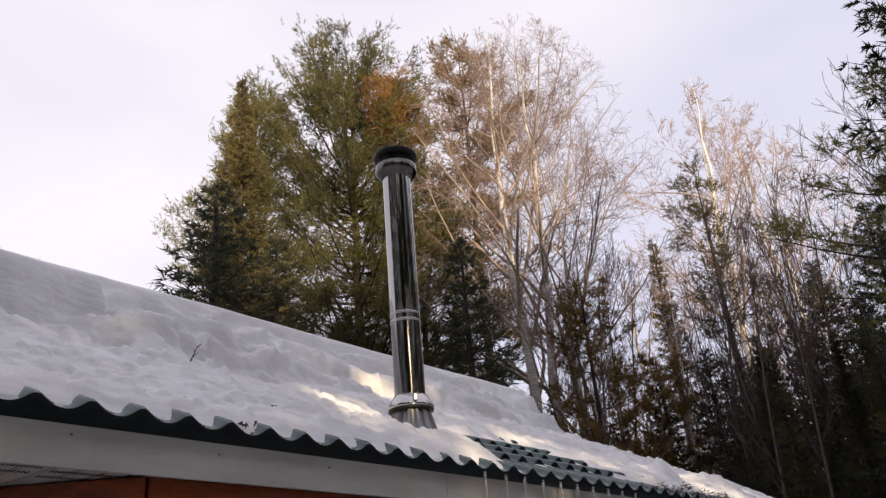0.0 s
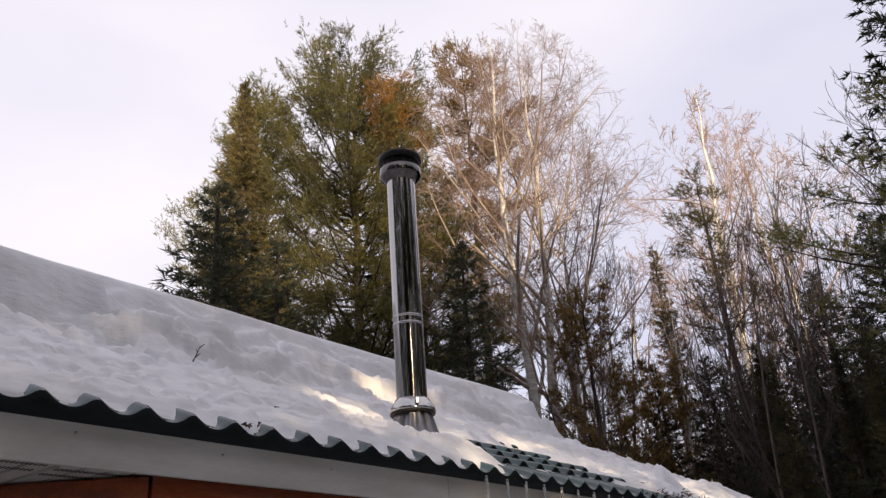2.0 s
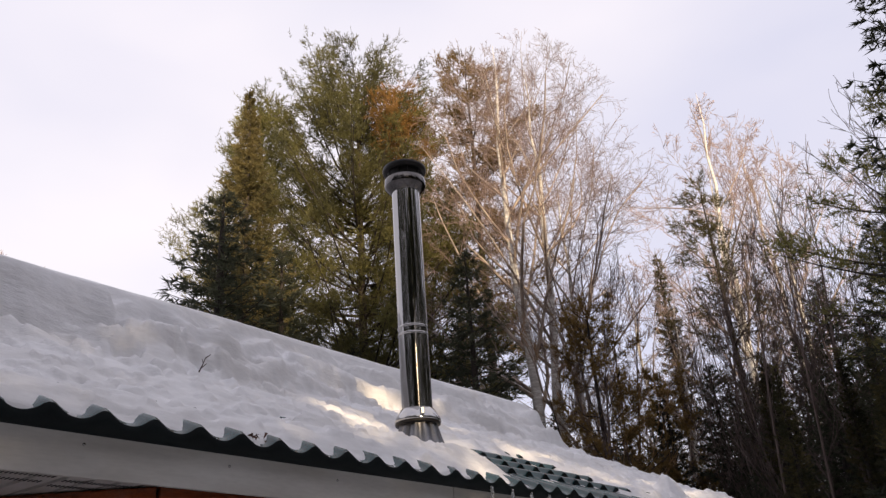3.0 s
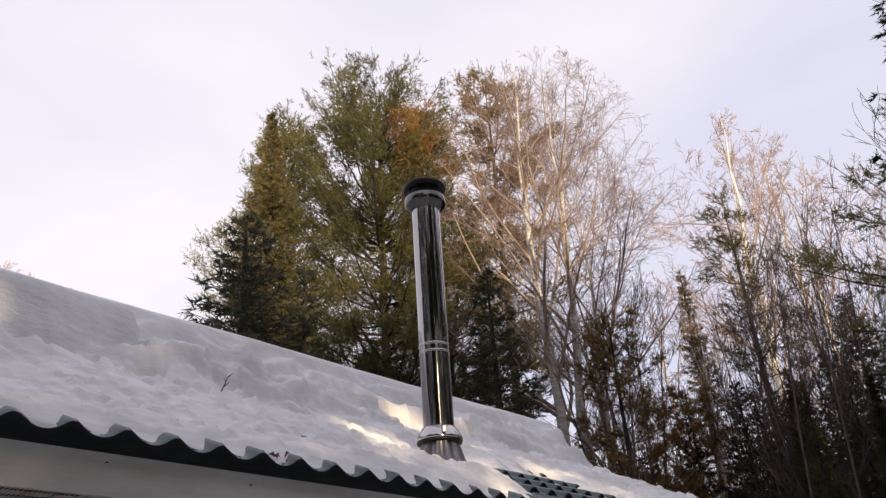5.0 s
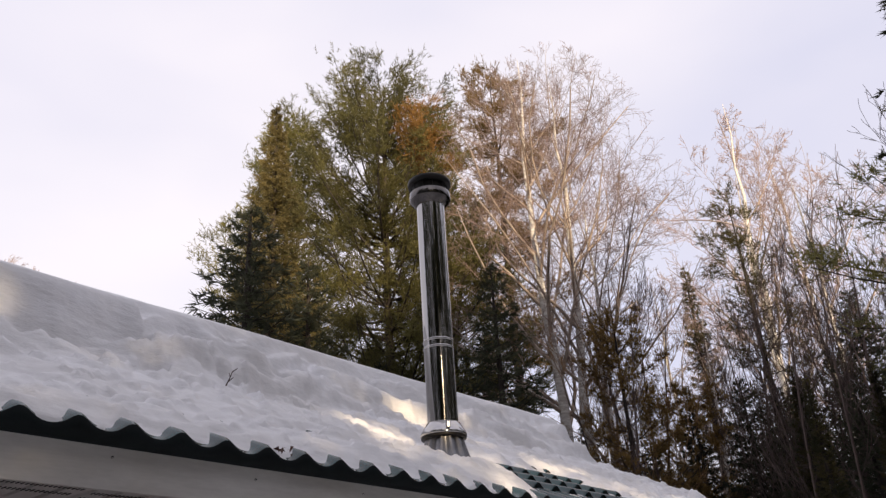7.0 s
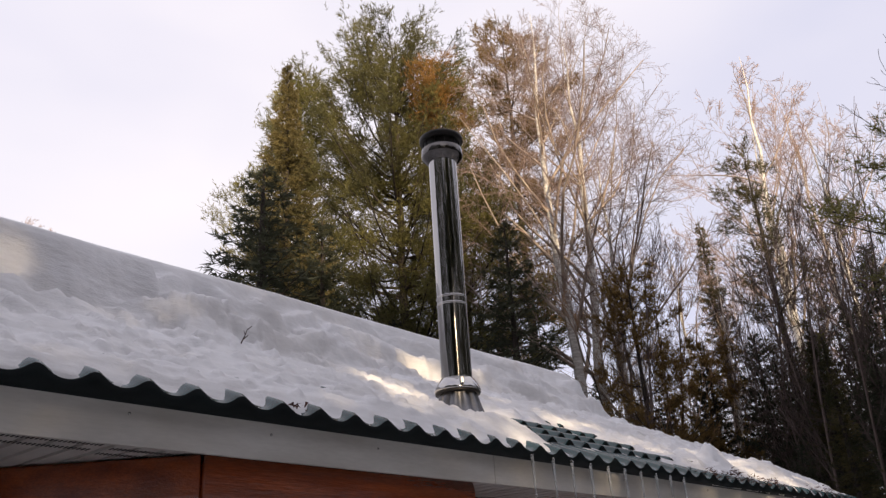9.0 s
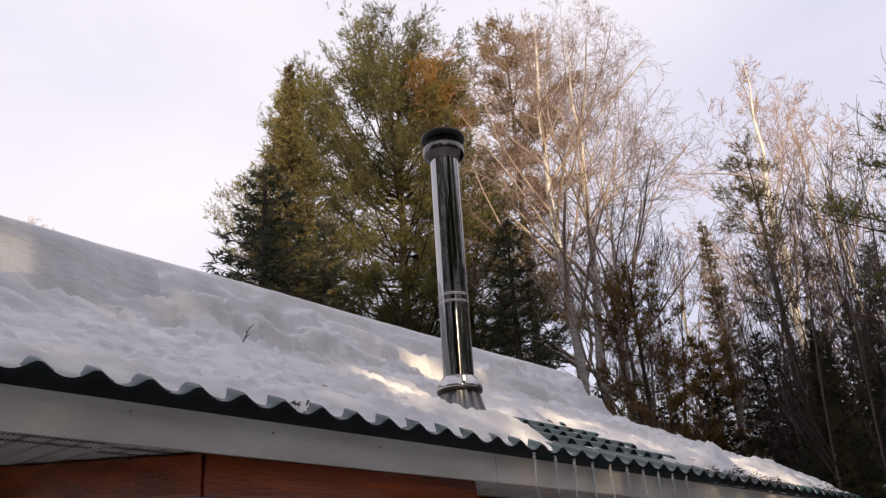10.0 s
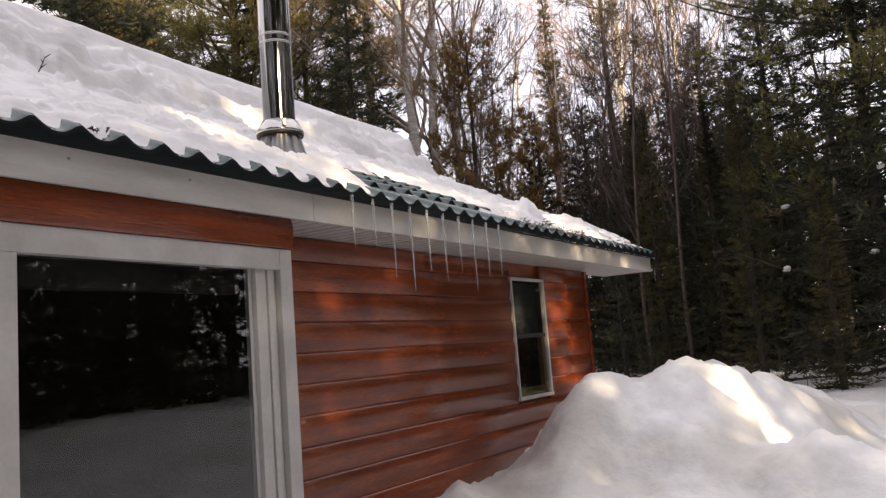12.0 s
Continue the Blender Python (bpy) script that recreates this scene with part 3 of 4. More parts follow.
def roof_snow(x, y):
    e = snow_edge(x)
    th = 0.070 + 0.030 * lumps(x, y, 1.6, 1.0) + 0.020 * lumps(x, y, 4.5, 2.0) + 0.008 * lumps(x, y, 11.0, 3.0)
    th += 0.06 * smooth(-0.1, e, y)
    # broken clods fallen from the cut, and dents between them
    near = smooth(e - 0.7, e - 0.05, y)
    th += 0.050 * smooth(0.22, 0.42, lumps(x, y, 5.5, 21.0)) * near + 0.022 * smooth(0.16, 0.34, lumps(x, y, 10.5, 37.0))
    th -= 0.026 * smooth(0.20, 0.42, lumps(x, y, 5.0, 38.0)) + 0.010 * smooth(0.1, 0.3, lumps(x, y, 13.0, 39.0))
    # boot dents
    for fx, fy in ((2.04, -0.05), (2.35, 0.18), (3.1, 0.05), (3.5, 0.30), (2.75, -0.12), (3.85, 0.28)):
        th -= bump(x, y, fx, fy, 0.07, 0.05, 0.075)
    # swept-clear tiles below and beside the flue
    clear = smooth(4.30, 4.62, x - 0.45 * max(0.0, y + 0.30) + 0.15 * lumps(x, y, 3.0, 23.0)) * smooth(6.75, 6.25, x + 0.35 * lumps(x, y, 2.0, 4.0)) * smooth(0.90, 0.62, y + 0.25 * lumps(x, y, 2.0, 9.0))
    th = th * (1 - clear) + clear * (0.014 + 0.022 * lumps(x, y, 5.0, 31.0) + 0.012 * lumps(x, y, 13.0, 32.0))
    th -= 0.04 * smooth(6.0, 6.6, x) * smooth(-0.25, -0.5, y)
    # heaps round the flue and lumps along the gable
    th += bump(x, y, 4.00, 0.00, 0.24, 0.18, 0.055) + bump(x, y, 4.30, -0.22, 0.22, 0.11, 0.080) + bump(x, y, 4.66, 0.10, 0.09, 0.14, 0.03)
    th -= bump(x, y, 4.46, 0.02, 0.11, 0.12, 0.07)
    th += bump(x, y, 8.6, -0.05, 0.35, 0.22, 0.10) + bump(x, y, 7.45, -0.1, 0.10, 0.11, 0.15) + bump(x, y, 9.5, 0.2, 0.3, 0.3, 0.06)
    # melted back from the eave, so that the crests of the sheet stand bare
    back = EAVE_Y + 0.012 + 0.05 * lumps(x, 0, 3.0, 24.0) + 0.03 * lumps(x, y, 9.0, 41.0)
    th = -0.012 + (th + 0.012) * smooth(back - 0.06, back + 0.18, y) if x < 6.4 else th - 0.046 * smooth(EAVE_Y + 0.08, EAVE_Y - 0.01, y)
    # uncut slab: a straight spade cut at one end, a long shovelled slope with slanting ledges along the rest
    v = y - e + 0.035 * lumps(x, y, 1.9, 12.0) + 0.012 * lumps(x, y, 6.0, 25.0)
    block = smooth(2.80, 2.74, x + 0.05 * v)
    lip = 0.33 + 0.16 * lumps(x, 0, 0.8, 14.0)
    spade = 0.42 * smooth(0.0, lip, v) + 0.08 * ramp(0.05, lip, v) + 0.50 * ramp(lip, lip + 0.05, v)
    brow = 0.52 + 0.14 * lumps(x, 0, 1.1, 26.0)
    slope_ = 0.30 * smooth(0.0, 0.16, v) + 0.48 * ramp(0.05, brow, v) + 0.22 * smooth(brow - 0.02, brow + 0.10, v)
    face = spade * block + slope_ * (1 - block)
    slab = 0.510 + 0.022 * y + 0.018 * lumps(x, y, 0.9, 13.0) + 0.008 * lumps(x, y, 3.0, 27.0)
    apron = smooth(0.02, 0.2, face) * smooth(0.99, 0.80, face)
    th = th * (1 - face) + slab * face
    # ledges: the shovel's bites run slantwise along the slope, each with a sharp upper edge
    for k, (slant, pitch_, deep, seed) in enumerate(((0.22, 0.34, 0.120, 61.0), (-0.16, 0.27, 0.080, 62.0))):
        u = (v + slant * (x - 2.0) + 0.16 * lumps(x, y, 0.8, seed) + 0.05 * lumps(x, y, 3.1, seed + 4)) / pitch_
        u -= math.floor(u)
        bite = smooth(0.0, 0.80, u) - smooth(0.86, 1.0, u)
        th -= apron * deep * (bite - 0.45) * smooth(-0.30, 0.25, lumps(x, y, 1.1, seed + 9) + 0.1)
    th += apron * (0.026 * lumps(x, y, 3.4, 15.0) - 0.055 * smooth(0.22, 0.42, lumps(x, y, 4.0, 36.0)) + 0.008 * lumps(x, y, 9.0, 35.0))
    th -= block * 0.09 * math.exp(-((v - lip + 0.04) / 0.06) ** 2)
    # a crack and a broken-out hollow in the slope
    th -= apron * (0.05 * math.exp(-((x - 3.25 + 0.10 * v) / 0.018) ** 2) + bump(x, y, 3.42, e + 0.30, 0.10, 0.07, 0.07))
    # the slab breaks off before the gable
    th -= 0.34 * smooth(9.40, 9.90, x + 0.14 * lumps(x, y, 3.0, 16.0)) * face
    return th


sx = np.concatenate([np.arange(-2.0, 1.2, 0.12), np.arange(1.2, 5.2, 0.019), np.arange(5.2, 9.93, 0.026)])
sy = np.concatenate([[EAVE_Y + 0.001], np.arange(EAVE_Y + 0.005, 2.0, 0.019), np.arange(2.0, 2.7, 0.028), np.arange(2.7, 3.6, 0.06)])
SX, SY = np.meshgrid(sx, sy, indexing="ij")
SZ = np.zeros_like(SX)
for i, xx in enumerate(sx):
    for j, yy in enumerate(sy):
        th = roof_snow(float(xx), float(yy))
        ry_ = min(yy, RIDGE_Y) - 0.45 * max(0.0, yy - RIDGE_Y)
        SZ[i, j] = roof_z(ry_) + (th if th > 0 else max(3 * th, -0.05))
SZ[:, -1] -= 0.6
SZ[:, 0] = np.minimum(SZ[:, 0], roof_z(EAVE_Y) - 0.03)
SZ[-1, :] = np.minimum(SZ[-1, :], EAVE_Z + PITCH * (np.minimum(sy, RIDGE_Y) - EAVE_Y) + 0.01)
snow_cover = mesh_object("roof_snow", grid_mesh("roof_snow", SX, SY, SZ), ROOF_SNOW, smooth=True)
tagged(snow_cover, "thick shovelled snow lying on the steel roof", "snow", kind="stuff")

# ---- flue ----
flue = empty("chimney", (4.32, 0.12, roof_z(0.12)))
tagged(flue, "polished stainless steel flue pipe with a dark cap", "chimney")


def turned(name, profile, mat, label="", sides=48):
    bm = lathe([(r, zz - flue.location.z) for r, zz in profile], sides)
    return part(name, bm, mat, flue, label, smooth=True)


turned("pipe", [(0.098, 3.25), (0.098, 4.005), (0.0985, 4.01), (0.0985, 5.10)], STEEL)
for zz in (3.985, 4.035):
    turned("band", [(0.0985, zz - 0.008), (0.1020, zz - 0.005), (0.1020, zz + 0.005), (0.0985, zz + 0.008)], STEEL_BRIGHT, "bright joint ring")
turned("storm_collar", [(0.099, 3.492), (0.108, 3.488), (0.142, 3.432), (0.147, 3.416), (0.147, 3.406), (0.140, 3.406), (0.103, 3.46)], STEEL_BRIGHT, "bright sloping storm collar")
turned("under_ring", [(0.118, 3.408), (0.143, 3.405), (0.143, 3.392), (0.118, 3.388)], SOOT, "black ring under the collar")
# fluted cone: long pleats widen down to the flange
bm = bmesh.new()
rings = []
for zz, rad, deep in ((3.398, 0.118, 0.002), (3.385, 0.120, 0.004), (3.30, 0.142, 0.007), (3.20, 0.176, 0.010), (3.12, 0.235, 0.004)):
    rings.append([bm.verts.new(((rad + deep * math.cos(12 * k)) * math.cos(k), (rad + deep * math.cos(12 * k)) * math.sin(k), zz - flue.location.z)) for k in (2 * math.pi * n_ / 96 for n_ in range(96))])
for p, q_ in zip(rings, rings[1:]):
    for n_ in range(96):
        bm.faces.new((p[n_], q_[n_], q_[(n_ + 1) % 96], p[(n_ + 1) % 96]))
part("flashing_cone", bm, STEEL_DULL, flue, "pleated steel flashing cone", smooth=True)
turned("collar", [(0.099, 5.050), (0.104, 5.052), (0.134, 5.085), (0.145, 5.095), (0.147, 5.105), (0.147, 5.150), (0.142, 5.158), (0.124, 5.160), (0.121, 5.175)], STEEL_CAP, "flared polished cap collar")
turned("spark_screen", [(0.120, 5.158), (0.122, 5.160), (0.122, 5.226), (0.120, 5.228)], SOOT, "sooty black spark screen")
turned("cap_ring", [(0.110, 5.212), (0.147, 5.214), (0.154, 5.220), (0.156, 5.236), (0.154, 5.250), (0.146, 5.256), (0.07, 5.260), (0.001, 5.262)], SOOT, "sooty black cap ring")
for a in range(10):
    bm = box_bm((0.121, -0.005, 5.150 - flue.location.z), (0.129, 0.005, 5.226 - flue.location.z))
    bmesh.ops.rotate(bm, cent=(0, 0, 0), matrix=Matrix.Rotation(a * math.pi / 5 + 0.3, 3, "Z"), verts=bm.verts)
    part("cap_strap", bm, SOOT, flue)
bm = box_bm((0.100, -0.011, 3.430 - flue.location.z), (0.160, 0.011, 3.470 - flue.location.z), 0.003)
bmesh.ops.rotate(bm, cent=(0, 0, 0), matrix=Matrix.Rotation(radians(-128), 3, "Z"), verts=bm.verts)
part("clamp", bm, STEEL_DULL, flue, "small bolted clamp on the collar")
bm = box_bm((0.0975, -0.004, 3.50 - flue.location.z), (0.1000, 0.004, 5.05 - flue.location.z), 0.001)
bmesh.ops.rotate(bm, cent=(0, 0, 0), matrix=Matrix.Rotation(radians(-85), 3, "Z"), verts=bm.verts)
part("seam", bm, STEEL, flue, "folded seam down the pipe")

# ---- icicles ----


def icicle(x, top, tip, seed):
    r = random.Random(seed)
    bm = bmesh.new()
    n, rings = 9, []
    for i in range(n + 1):
        u = i / n
        rad = 0.0085 * (1 - u) ** 0.8 * (0.9 + 0.2 * r.random()) + 0.0012
        zz = (tip - top) * u
        dx = 0.010 * u + 0.002 * math.sin(9 * u + seed)
        rings.append([bm.verts.new((dx + rad * math.cos(k * math.pi / 3), rad * math.sin(k * math.pi / 3), zz)) for k in range(6)])
    for p, q_ in zip(rings, rings[1:]):
        for k in range(6):
            bm.faces.new((p[k], p[(k + 1) % 6], q_[(k + 1) % 6], q_[k]))
    bm.faces.new(rings[0][::-1])
    bm.faces.new(rings[-1])
    bmesh.ops.recalc_face_normals(bm, faces=bm.faces)
    ob = part("icicle", bm, ICE, smooth=True)
    ob.location = (x, EAVE_Y - 0.004, top)
    tagged(ob, "clear thin icicle hanging from the steel eave", "icicle", "icicles along the eave")
    return ob


for i, (ix, tip) in enumerate(((4.14, 2.61), (4.34, 2.62), (4.53, 2.46), (4.73, 2.38), (4.93, 2.52), (5.13, 2.46), (5.33, 2.53), (5.53, 2.40), (5.73, 2.51),
                             (5.93, 2.52), (9.80, 2.63))):
    icicle(ix, 2.905 if ix < 9 else 2.76, tip, i)


# ---- trees ----
def tube(P, R, sides=8):
    """One continuous tapered stem through the points P."""
    P, R = np.asarray(P, float), np.asarray(R, float)
    ang = 2 * np.pi * np.arange(sides) / sides
    ring = np.column_stack([np.cos(ang), np.sin(ang), np.zeros(sides)])
    V = (P[:, None] + ring[None] * R[:, None, None]).reshape(-1, 3)
    T = []
    for i in range(len(P) - 1):
        for k in range(sides):
            a, b = i * sides + k, i * sides + (k + 1) % sides
            T += [(a, b, b + sides), (a, b + sides, a + sides)]
    return V, np.array(T)


def trunk_mesh(name, h, r, rng, lean=0.0, sides=8, z0=-0.6):
    k = max(6, int(h))
    zs = np.linspace(z0, h, k)
    off = np.cumsum(rng.normal(0, 0.02 + lean, (k, 2)), axis=0) * 0.5
    P = np.column_stack([off, zs])
    R = r * (1 - (zs - z0) / (h - z0)) ** 0.8 + 0.012
    V, T = tube(P, R, sides)
    return tri_mesh(name, V, T), P


def along_trunk(P, z):
    return np.array([np.interp(z, P[:, 2], P[:, 0]), np.interp(z, P[:, 2], P[:, 1]), z])


TIPS = {}


def spruce(name, h, rmax, clear, seed, mat, dense=1.0, label="", power=0.85, blade=(0.15, 0.030)):
    """A conifer with whorls of drooping branches; twigs carry needle sprays."""
    rng = np.random.default_rng(seed)
    tree = empty(name)
    tm, P = trunk_mesh("trunk", h, 0.012 * h + 0.03, rng)
    mesh_object("trunk", tm, BARK, tree, smooth=True)
    s0, s1, q0, q1 = [], [], [], []
    BP, BD = [], []
    z = clear
    while z < h - 0.1:
        f = (h - z) / (h - clear)
        count = rng.integers(5, 8)
        a0 = rng.uniform(0, 6.28)
        for c in range(count):
            a = a0 + 6.28 * c / count + rng.normal(0, 0.25)
            L = rmax * f ** power * rng.uniform(0.62, 1.12) + 0.05
            tip_up = 0.9 * (1 - f) ** 2 + 0.05
            droop = rng.uniform(0.10, 0.32) * f
            base = along_trunk(P, z + rng.uniform(-0.1, 0.1))
            out = np.array([math.cos(a), math.sin(a), 0])
            pts = [base + out * L * u + np.array([0, 0, L * (tip_up * u - droop * math.sin(u * 2.6))]) for u in (0, 0.35, 0.7, 1.0)]
            for i in range(3 if dense > 0.5 else 1):
                s0.append(pts[i]); s1.append(pts[i + 1])
                q0.append(0.012 * L * (1 - i / 3.2) + 0.004); q1.append(0.012 * L * (1 - (i + 1) / 3.2) + 0.003)
            TIPS.setdefault(seed, []).append(tuple(pts[2]))
            n_tw = int((5 + 5.5 * L) * dense)
            us = rng.uniform(0.12, 1.0, n_tw)
            seg = np.minimum((us * 3).astype(int), 2)
            pp = np.array(pts)
            bp = pp[seg] + (pp[seg + 1] - pp[seg]) * (us * 3 - seg)[:, None]
            side = np.array([-math.sin(a), math.cos(a), 0])
            sg = rng.choice([-1, 1], n_tw)[:, None]
            td = out * rng.uniform(0.5, 1.0, (n_tw, 1)) + side * sg * rng.uniform(0.3, 1.0, (n_tw, 1)) + np.array([0, 0, -0.12]) + rng.normal(0, 0.12, (n_tw, 3))
            td /= np.linalg.norm(td, axis=1, keepdims=True)
            tl = (0.05 + 0.05 * min(1.0, L) + 0.30 * L * (1.05 - us) * rng.uniform(0.5, 1.1, n_tw))
            nb = int(6 * dense) + 2
            uu = rng.uniform(0, 1, (n_tw, nb))
            pos = bp[:, None] + td[:, None] * (uu * tl[:, None])[:, :, None]
            dirs = td[:, None] * 0.8 + rng.normal(0, 0.5, (n_tw, nb, 3)) + np.array([0, 0, 0.10])
            BP.append(pos.reshape(-1, 3)); BD.append(dirs.reshape(-1, 3))
        z += rng.uniform(0.20, 0.34) * (0.7 + 0.5 * f) / max(0.7, dense ** 0.5)
    # leader
    n = 40
    zz = rng.uniform(h - 0.6, h, n)
    BP.append(np.column_stack([np.full(n, P[-1, 0]), np.full(n, P[-1, 1]), zz]))
    BD.append(np.column_stack([rng.normal(0, 0.4, n), rng.normal(0, 0.4, n), np.full(n, 0.8)]))
    V, T = segments(s0, s1, q0, q1, 3)
    tagged(mesh_object("branchwork", tri_mesh("branchwork", V, T), BARK, tree), kind="stuff")
    BP, BD = np.concatenate(BP), np.concatenate(BD)
    size = 0.55 + 0.45 * np.clip((h - BP[:, 2]) / 2.5, 0, 1)
    V, T = blades(BP, BD, blade[0] * size, blade[1] * size, rng)
    mesh_object("crown", tri_mesh("crown", V, T), mat, tree)
    tagged(tree, label or "dark green spruce with drooping needle branches", "tree", "conifers round the cabin")
    return tree


def pine(name, h, rmax, clear, seed, mat, label, fullness=1.0, tuft=(0.17, 0.022), rise=0.45, shape=0.6, whorl=1.0):
    """A white pine: open rising limbs whose side shoots end in tufts of long needles."""
    rng = np.random.default_rng(seed)
    tree = empty(name)
    tm, P = trunk_mesh("trunk", h * 0.97, 0.008 * h + 0.02, rng, 0.006)
    mesh_object("trunk", tm, BARK, tree, smooth=True)
    s0, s1, q0, q1, TP, TD = [], [], [], [], [], []
    z = clear
    while z < h - 0.3:
        f = (h - z) / (h - clear)
        count = rng.integers(3, 6)
        a0 = rng.uniform(0, 6.28)
        for c in range(count):
            a = a0 + 6.28 * c / count + rng.normal(0, 0.3)
            L = rmax * (f ** shape) * (0.65 + 0.5 * math.sin(min(1.0, (1 - f) * 2 + 0.35) * 1.57)) * rng.uniform(0.5, 1.15) + 0.2
            base = along_trunk(P, z + rng.uniform(-0.2, 0.2))
            out = np.array([math.cos(a), math.sin(a), 0.0])
            up = rise * rng.uniform(0.4, 1.3) + 0.5 * (1 - f) ** 2
            pts = [base + out * L * u + np.array([0, 0, L * up * (0.25 * u + 0.75 * u * u)]) + rng.normal(0, 0.03 * L, 3) * (u > 0) for u in (0, 0.33, 0.66, 1.0)]
            pp = np.array(pts)
            for i in range(3):
                s0.append(pts[i]); s1.append(pts[i + 1])
                q0.append(0.013 * L * (1 - i / 3.3) + 0.005); q1.append(0.013 * L * (1 - (i + 1) / 3.3) + 0.004)
            ns = int((4 + 3.6 * L) * fullness)
            us = rng.uniform(0.18, 1.0, ns) ** 0.8
            seg = np.minimum((us * 3).astype(int), 2)
            bp = pp[seg] + (pp[seg + 1] - pp[seg]) * (us * 3 - seg)[:, None]
            td = out * 0.7 + rng.normal(0, 0.55, (ns, 3)) + np.array([0, 0, 0.25])
            td /= np.linalg.norm(td, axis=1, keepdims=True)
            tl = (0.16 + 0.24 * L * (1.1 - us)) * rng.uniform(0.5, 1.2, ns)
            ends = bp + td * tl[:, None]
            for i in range(ns):
                if i % 2:
                    s0.append(bp[i]); s1.append(ends[i]); q0.append(0.007); q1.append(0.004)
            nt = 4
            uu = rng.uniform(0.25, 1.05, (ns, nt))
            tp = (bp[:, None] + td[:, None] * (uu * tl[:, None])[:, :, None] + rng.normal(0, 0.05, (ns, nt, 3))).reshape(-1, 3)
            dd = np.repeat(td, nt, 0)
            nb = 11
            TP.append(np.repeat(tp, nb, 0))
            TD.append(np.repeat(dd, nb, 0) * 0.7 + rng.normal(0, 0.55, (len(tp) * nb, 3)) + np.array([0, 0, 0.35]))
        z += rng.uniform(0.30, 0.55) * whorl
    V, T = segments(s0, s1, q0, q1, 3)
    tagged(mesh_object("branchwork", tri_mesh("branchwork", V, T), BARK, tree), kind="stuff")
    V, T = blades(np.concatenate(TP), np.concatenate(TD), tuft[0], tuft[1], rng)
    mesh_object("crown", tri_mesh("crown", V, T), mat, tree)
    tagged(tree, label, "tree", "conifers round the cabin")
    return tree


def plume_pine(name, h, crown, seed, mat, label, limbs=90, rise=1.0, leafy=1.0, needle=(0.115, 0.015), sag=0.0):
    """A white pine whose limbs sweep out and up to the crown's outline, clad in brushes of long needles.
    crown: (height, reach) of the limb tips from low to high."""
    rng = np.random.default_rng(seed)
    tree = empty(name)
    tm, P = trunk_mesh("trunk", h * 0.98, 0.009 * h + 0.03, rng, 0.006)
    mesh_object("trunk", tm, BARK, tree, smooth=True)
    cz, cr = [c[0] for c in crown], [c[1] for c in crown]
    s0, s1, q0, q1, NP, ND = [], [], [], [], [], []
    for i in range(limbs):
        zt = cz[0] + (cz[-1] - cz[0]) * ((i + rng.random()) / limbs) ** 0.85
        a = 2.399963 * i + rng.normal(0, 0.35)
        reach = np.interp(zt, cz, cr) * (rng.uniform(0.72, 1.08) if rng.random() < 0.72 else rng.uniform(0.3, 0.7)) + 0.08
        high = max(0.0, (zt - cz[0]) / (cz[-1] - cz[0]) - 0.55)
        z0 = min(max(0.8, zt - reach * (rise + 2.2 * high) * rng.uniform(0.6, 1.3) - 0.15), h * 0.97)
        out = np.array([math.cos(a), math.sin(a), 0.0])
        base = along_trunk(P, z0)
        u = np.linspace(0, 1, 6)[:, None]
        bend = rng.normal(0, 0.10 * reach)
        pp = base + out * reach * u + np.array([0, 0, 1.0]) * ((zt - z0) * u ** 1.5 - sag * reach * np.sin(u * math.pi)) + np.array([-out[1], out[0], 0]) * bend * u ** 2
        length = float(np.linalg.norm(np.diff(pp, axis=0), axis=1).sum())
        for k in range(5):
            s0.append(pp[k]); s1.append(pp[k + 1])
            q0.append(0.011 * length * (1 - k / 5.6) + 0.005); q1.append(0.011 * length * (1 - (k + 1) / 5.6) + 0.005)
        # pads of foliage along the outer limb, each a tuft of short up-swept shoots
        n = max(3, int((2.5 + 3.0 * length) * leafy))
        us = 1 - 0.78 * rng.random(n) ** 1.2
        us[0] = 1.0
        seg = np.minimum((us * 5).astype(int), 4)
        bp = pp[seg] + (pp[seg + 1] - pp[seg]) * (us * 5 - seg)[:, None]
        off = rng.normal(0, 0.17, (n, 3)) * (0.25 + 0.9 * min(length, 2.6) * (1.1 - us))[:, None] * np.array([1, 1, 0.5])
        pc = bp + off
        for k in range(n):
            s0.append(bp[k]); s1.append(pc[k]); q0.append(0.008); q1.append(0.005)
        m = 13
        sb = (pc[:, None] + rng.normal(0, 0.13, (n, m, 3)) * np.array([1, 1, 0.6])).reshape(-1, 3)
        sd = out * 0.45 + np.array([0, 0, 0.50]) + rng.normal(0, 0.50, (n * m, 3)) * np.array([1, 1, 0.7])
        sd /= np.linalg.norm(sd, axis=1, keepdims=True)
        sl = rng.uniform(0.12, 0.34, n * m)
        nb = 14
        w = rng.uniform(0.0, 1.0, (n * m, nb))
        pos = sb[:, None] + sd[:, None] * (w * sl[:, None])[:, :, None]
        dirs = sd[:, None] * 0.75 + rng.normal(0, 0.45, (n * m, nb, 3)) + np.array([0, 0, 0.10])
        NP.append(pos.reshape(-1, 3)); ND.append(dirs.reshape(-1, 3))
    V, T = segments(s0, s1, q0, q1, 3)
    tagged(mesh_object("branchwork", tri_mesh("branchwork", V, T), BARK, tree), kind="stuff")
    V, T = blades(np.concatenate(NP), np.concatenate(ND), needle[0], needle[1], rng)
    mesh_object("crown", tri_mesh("crown", V, T), mat, tree)
    tagged(tree, label, "tree", "conifers round the cabin")
    return tree


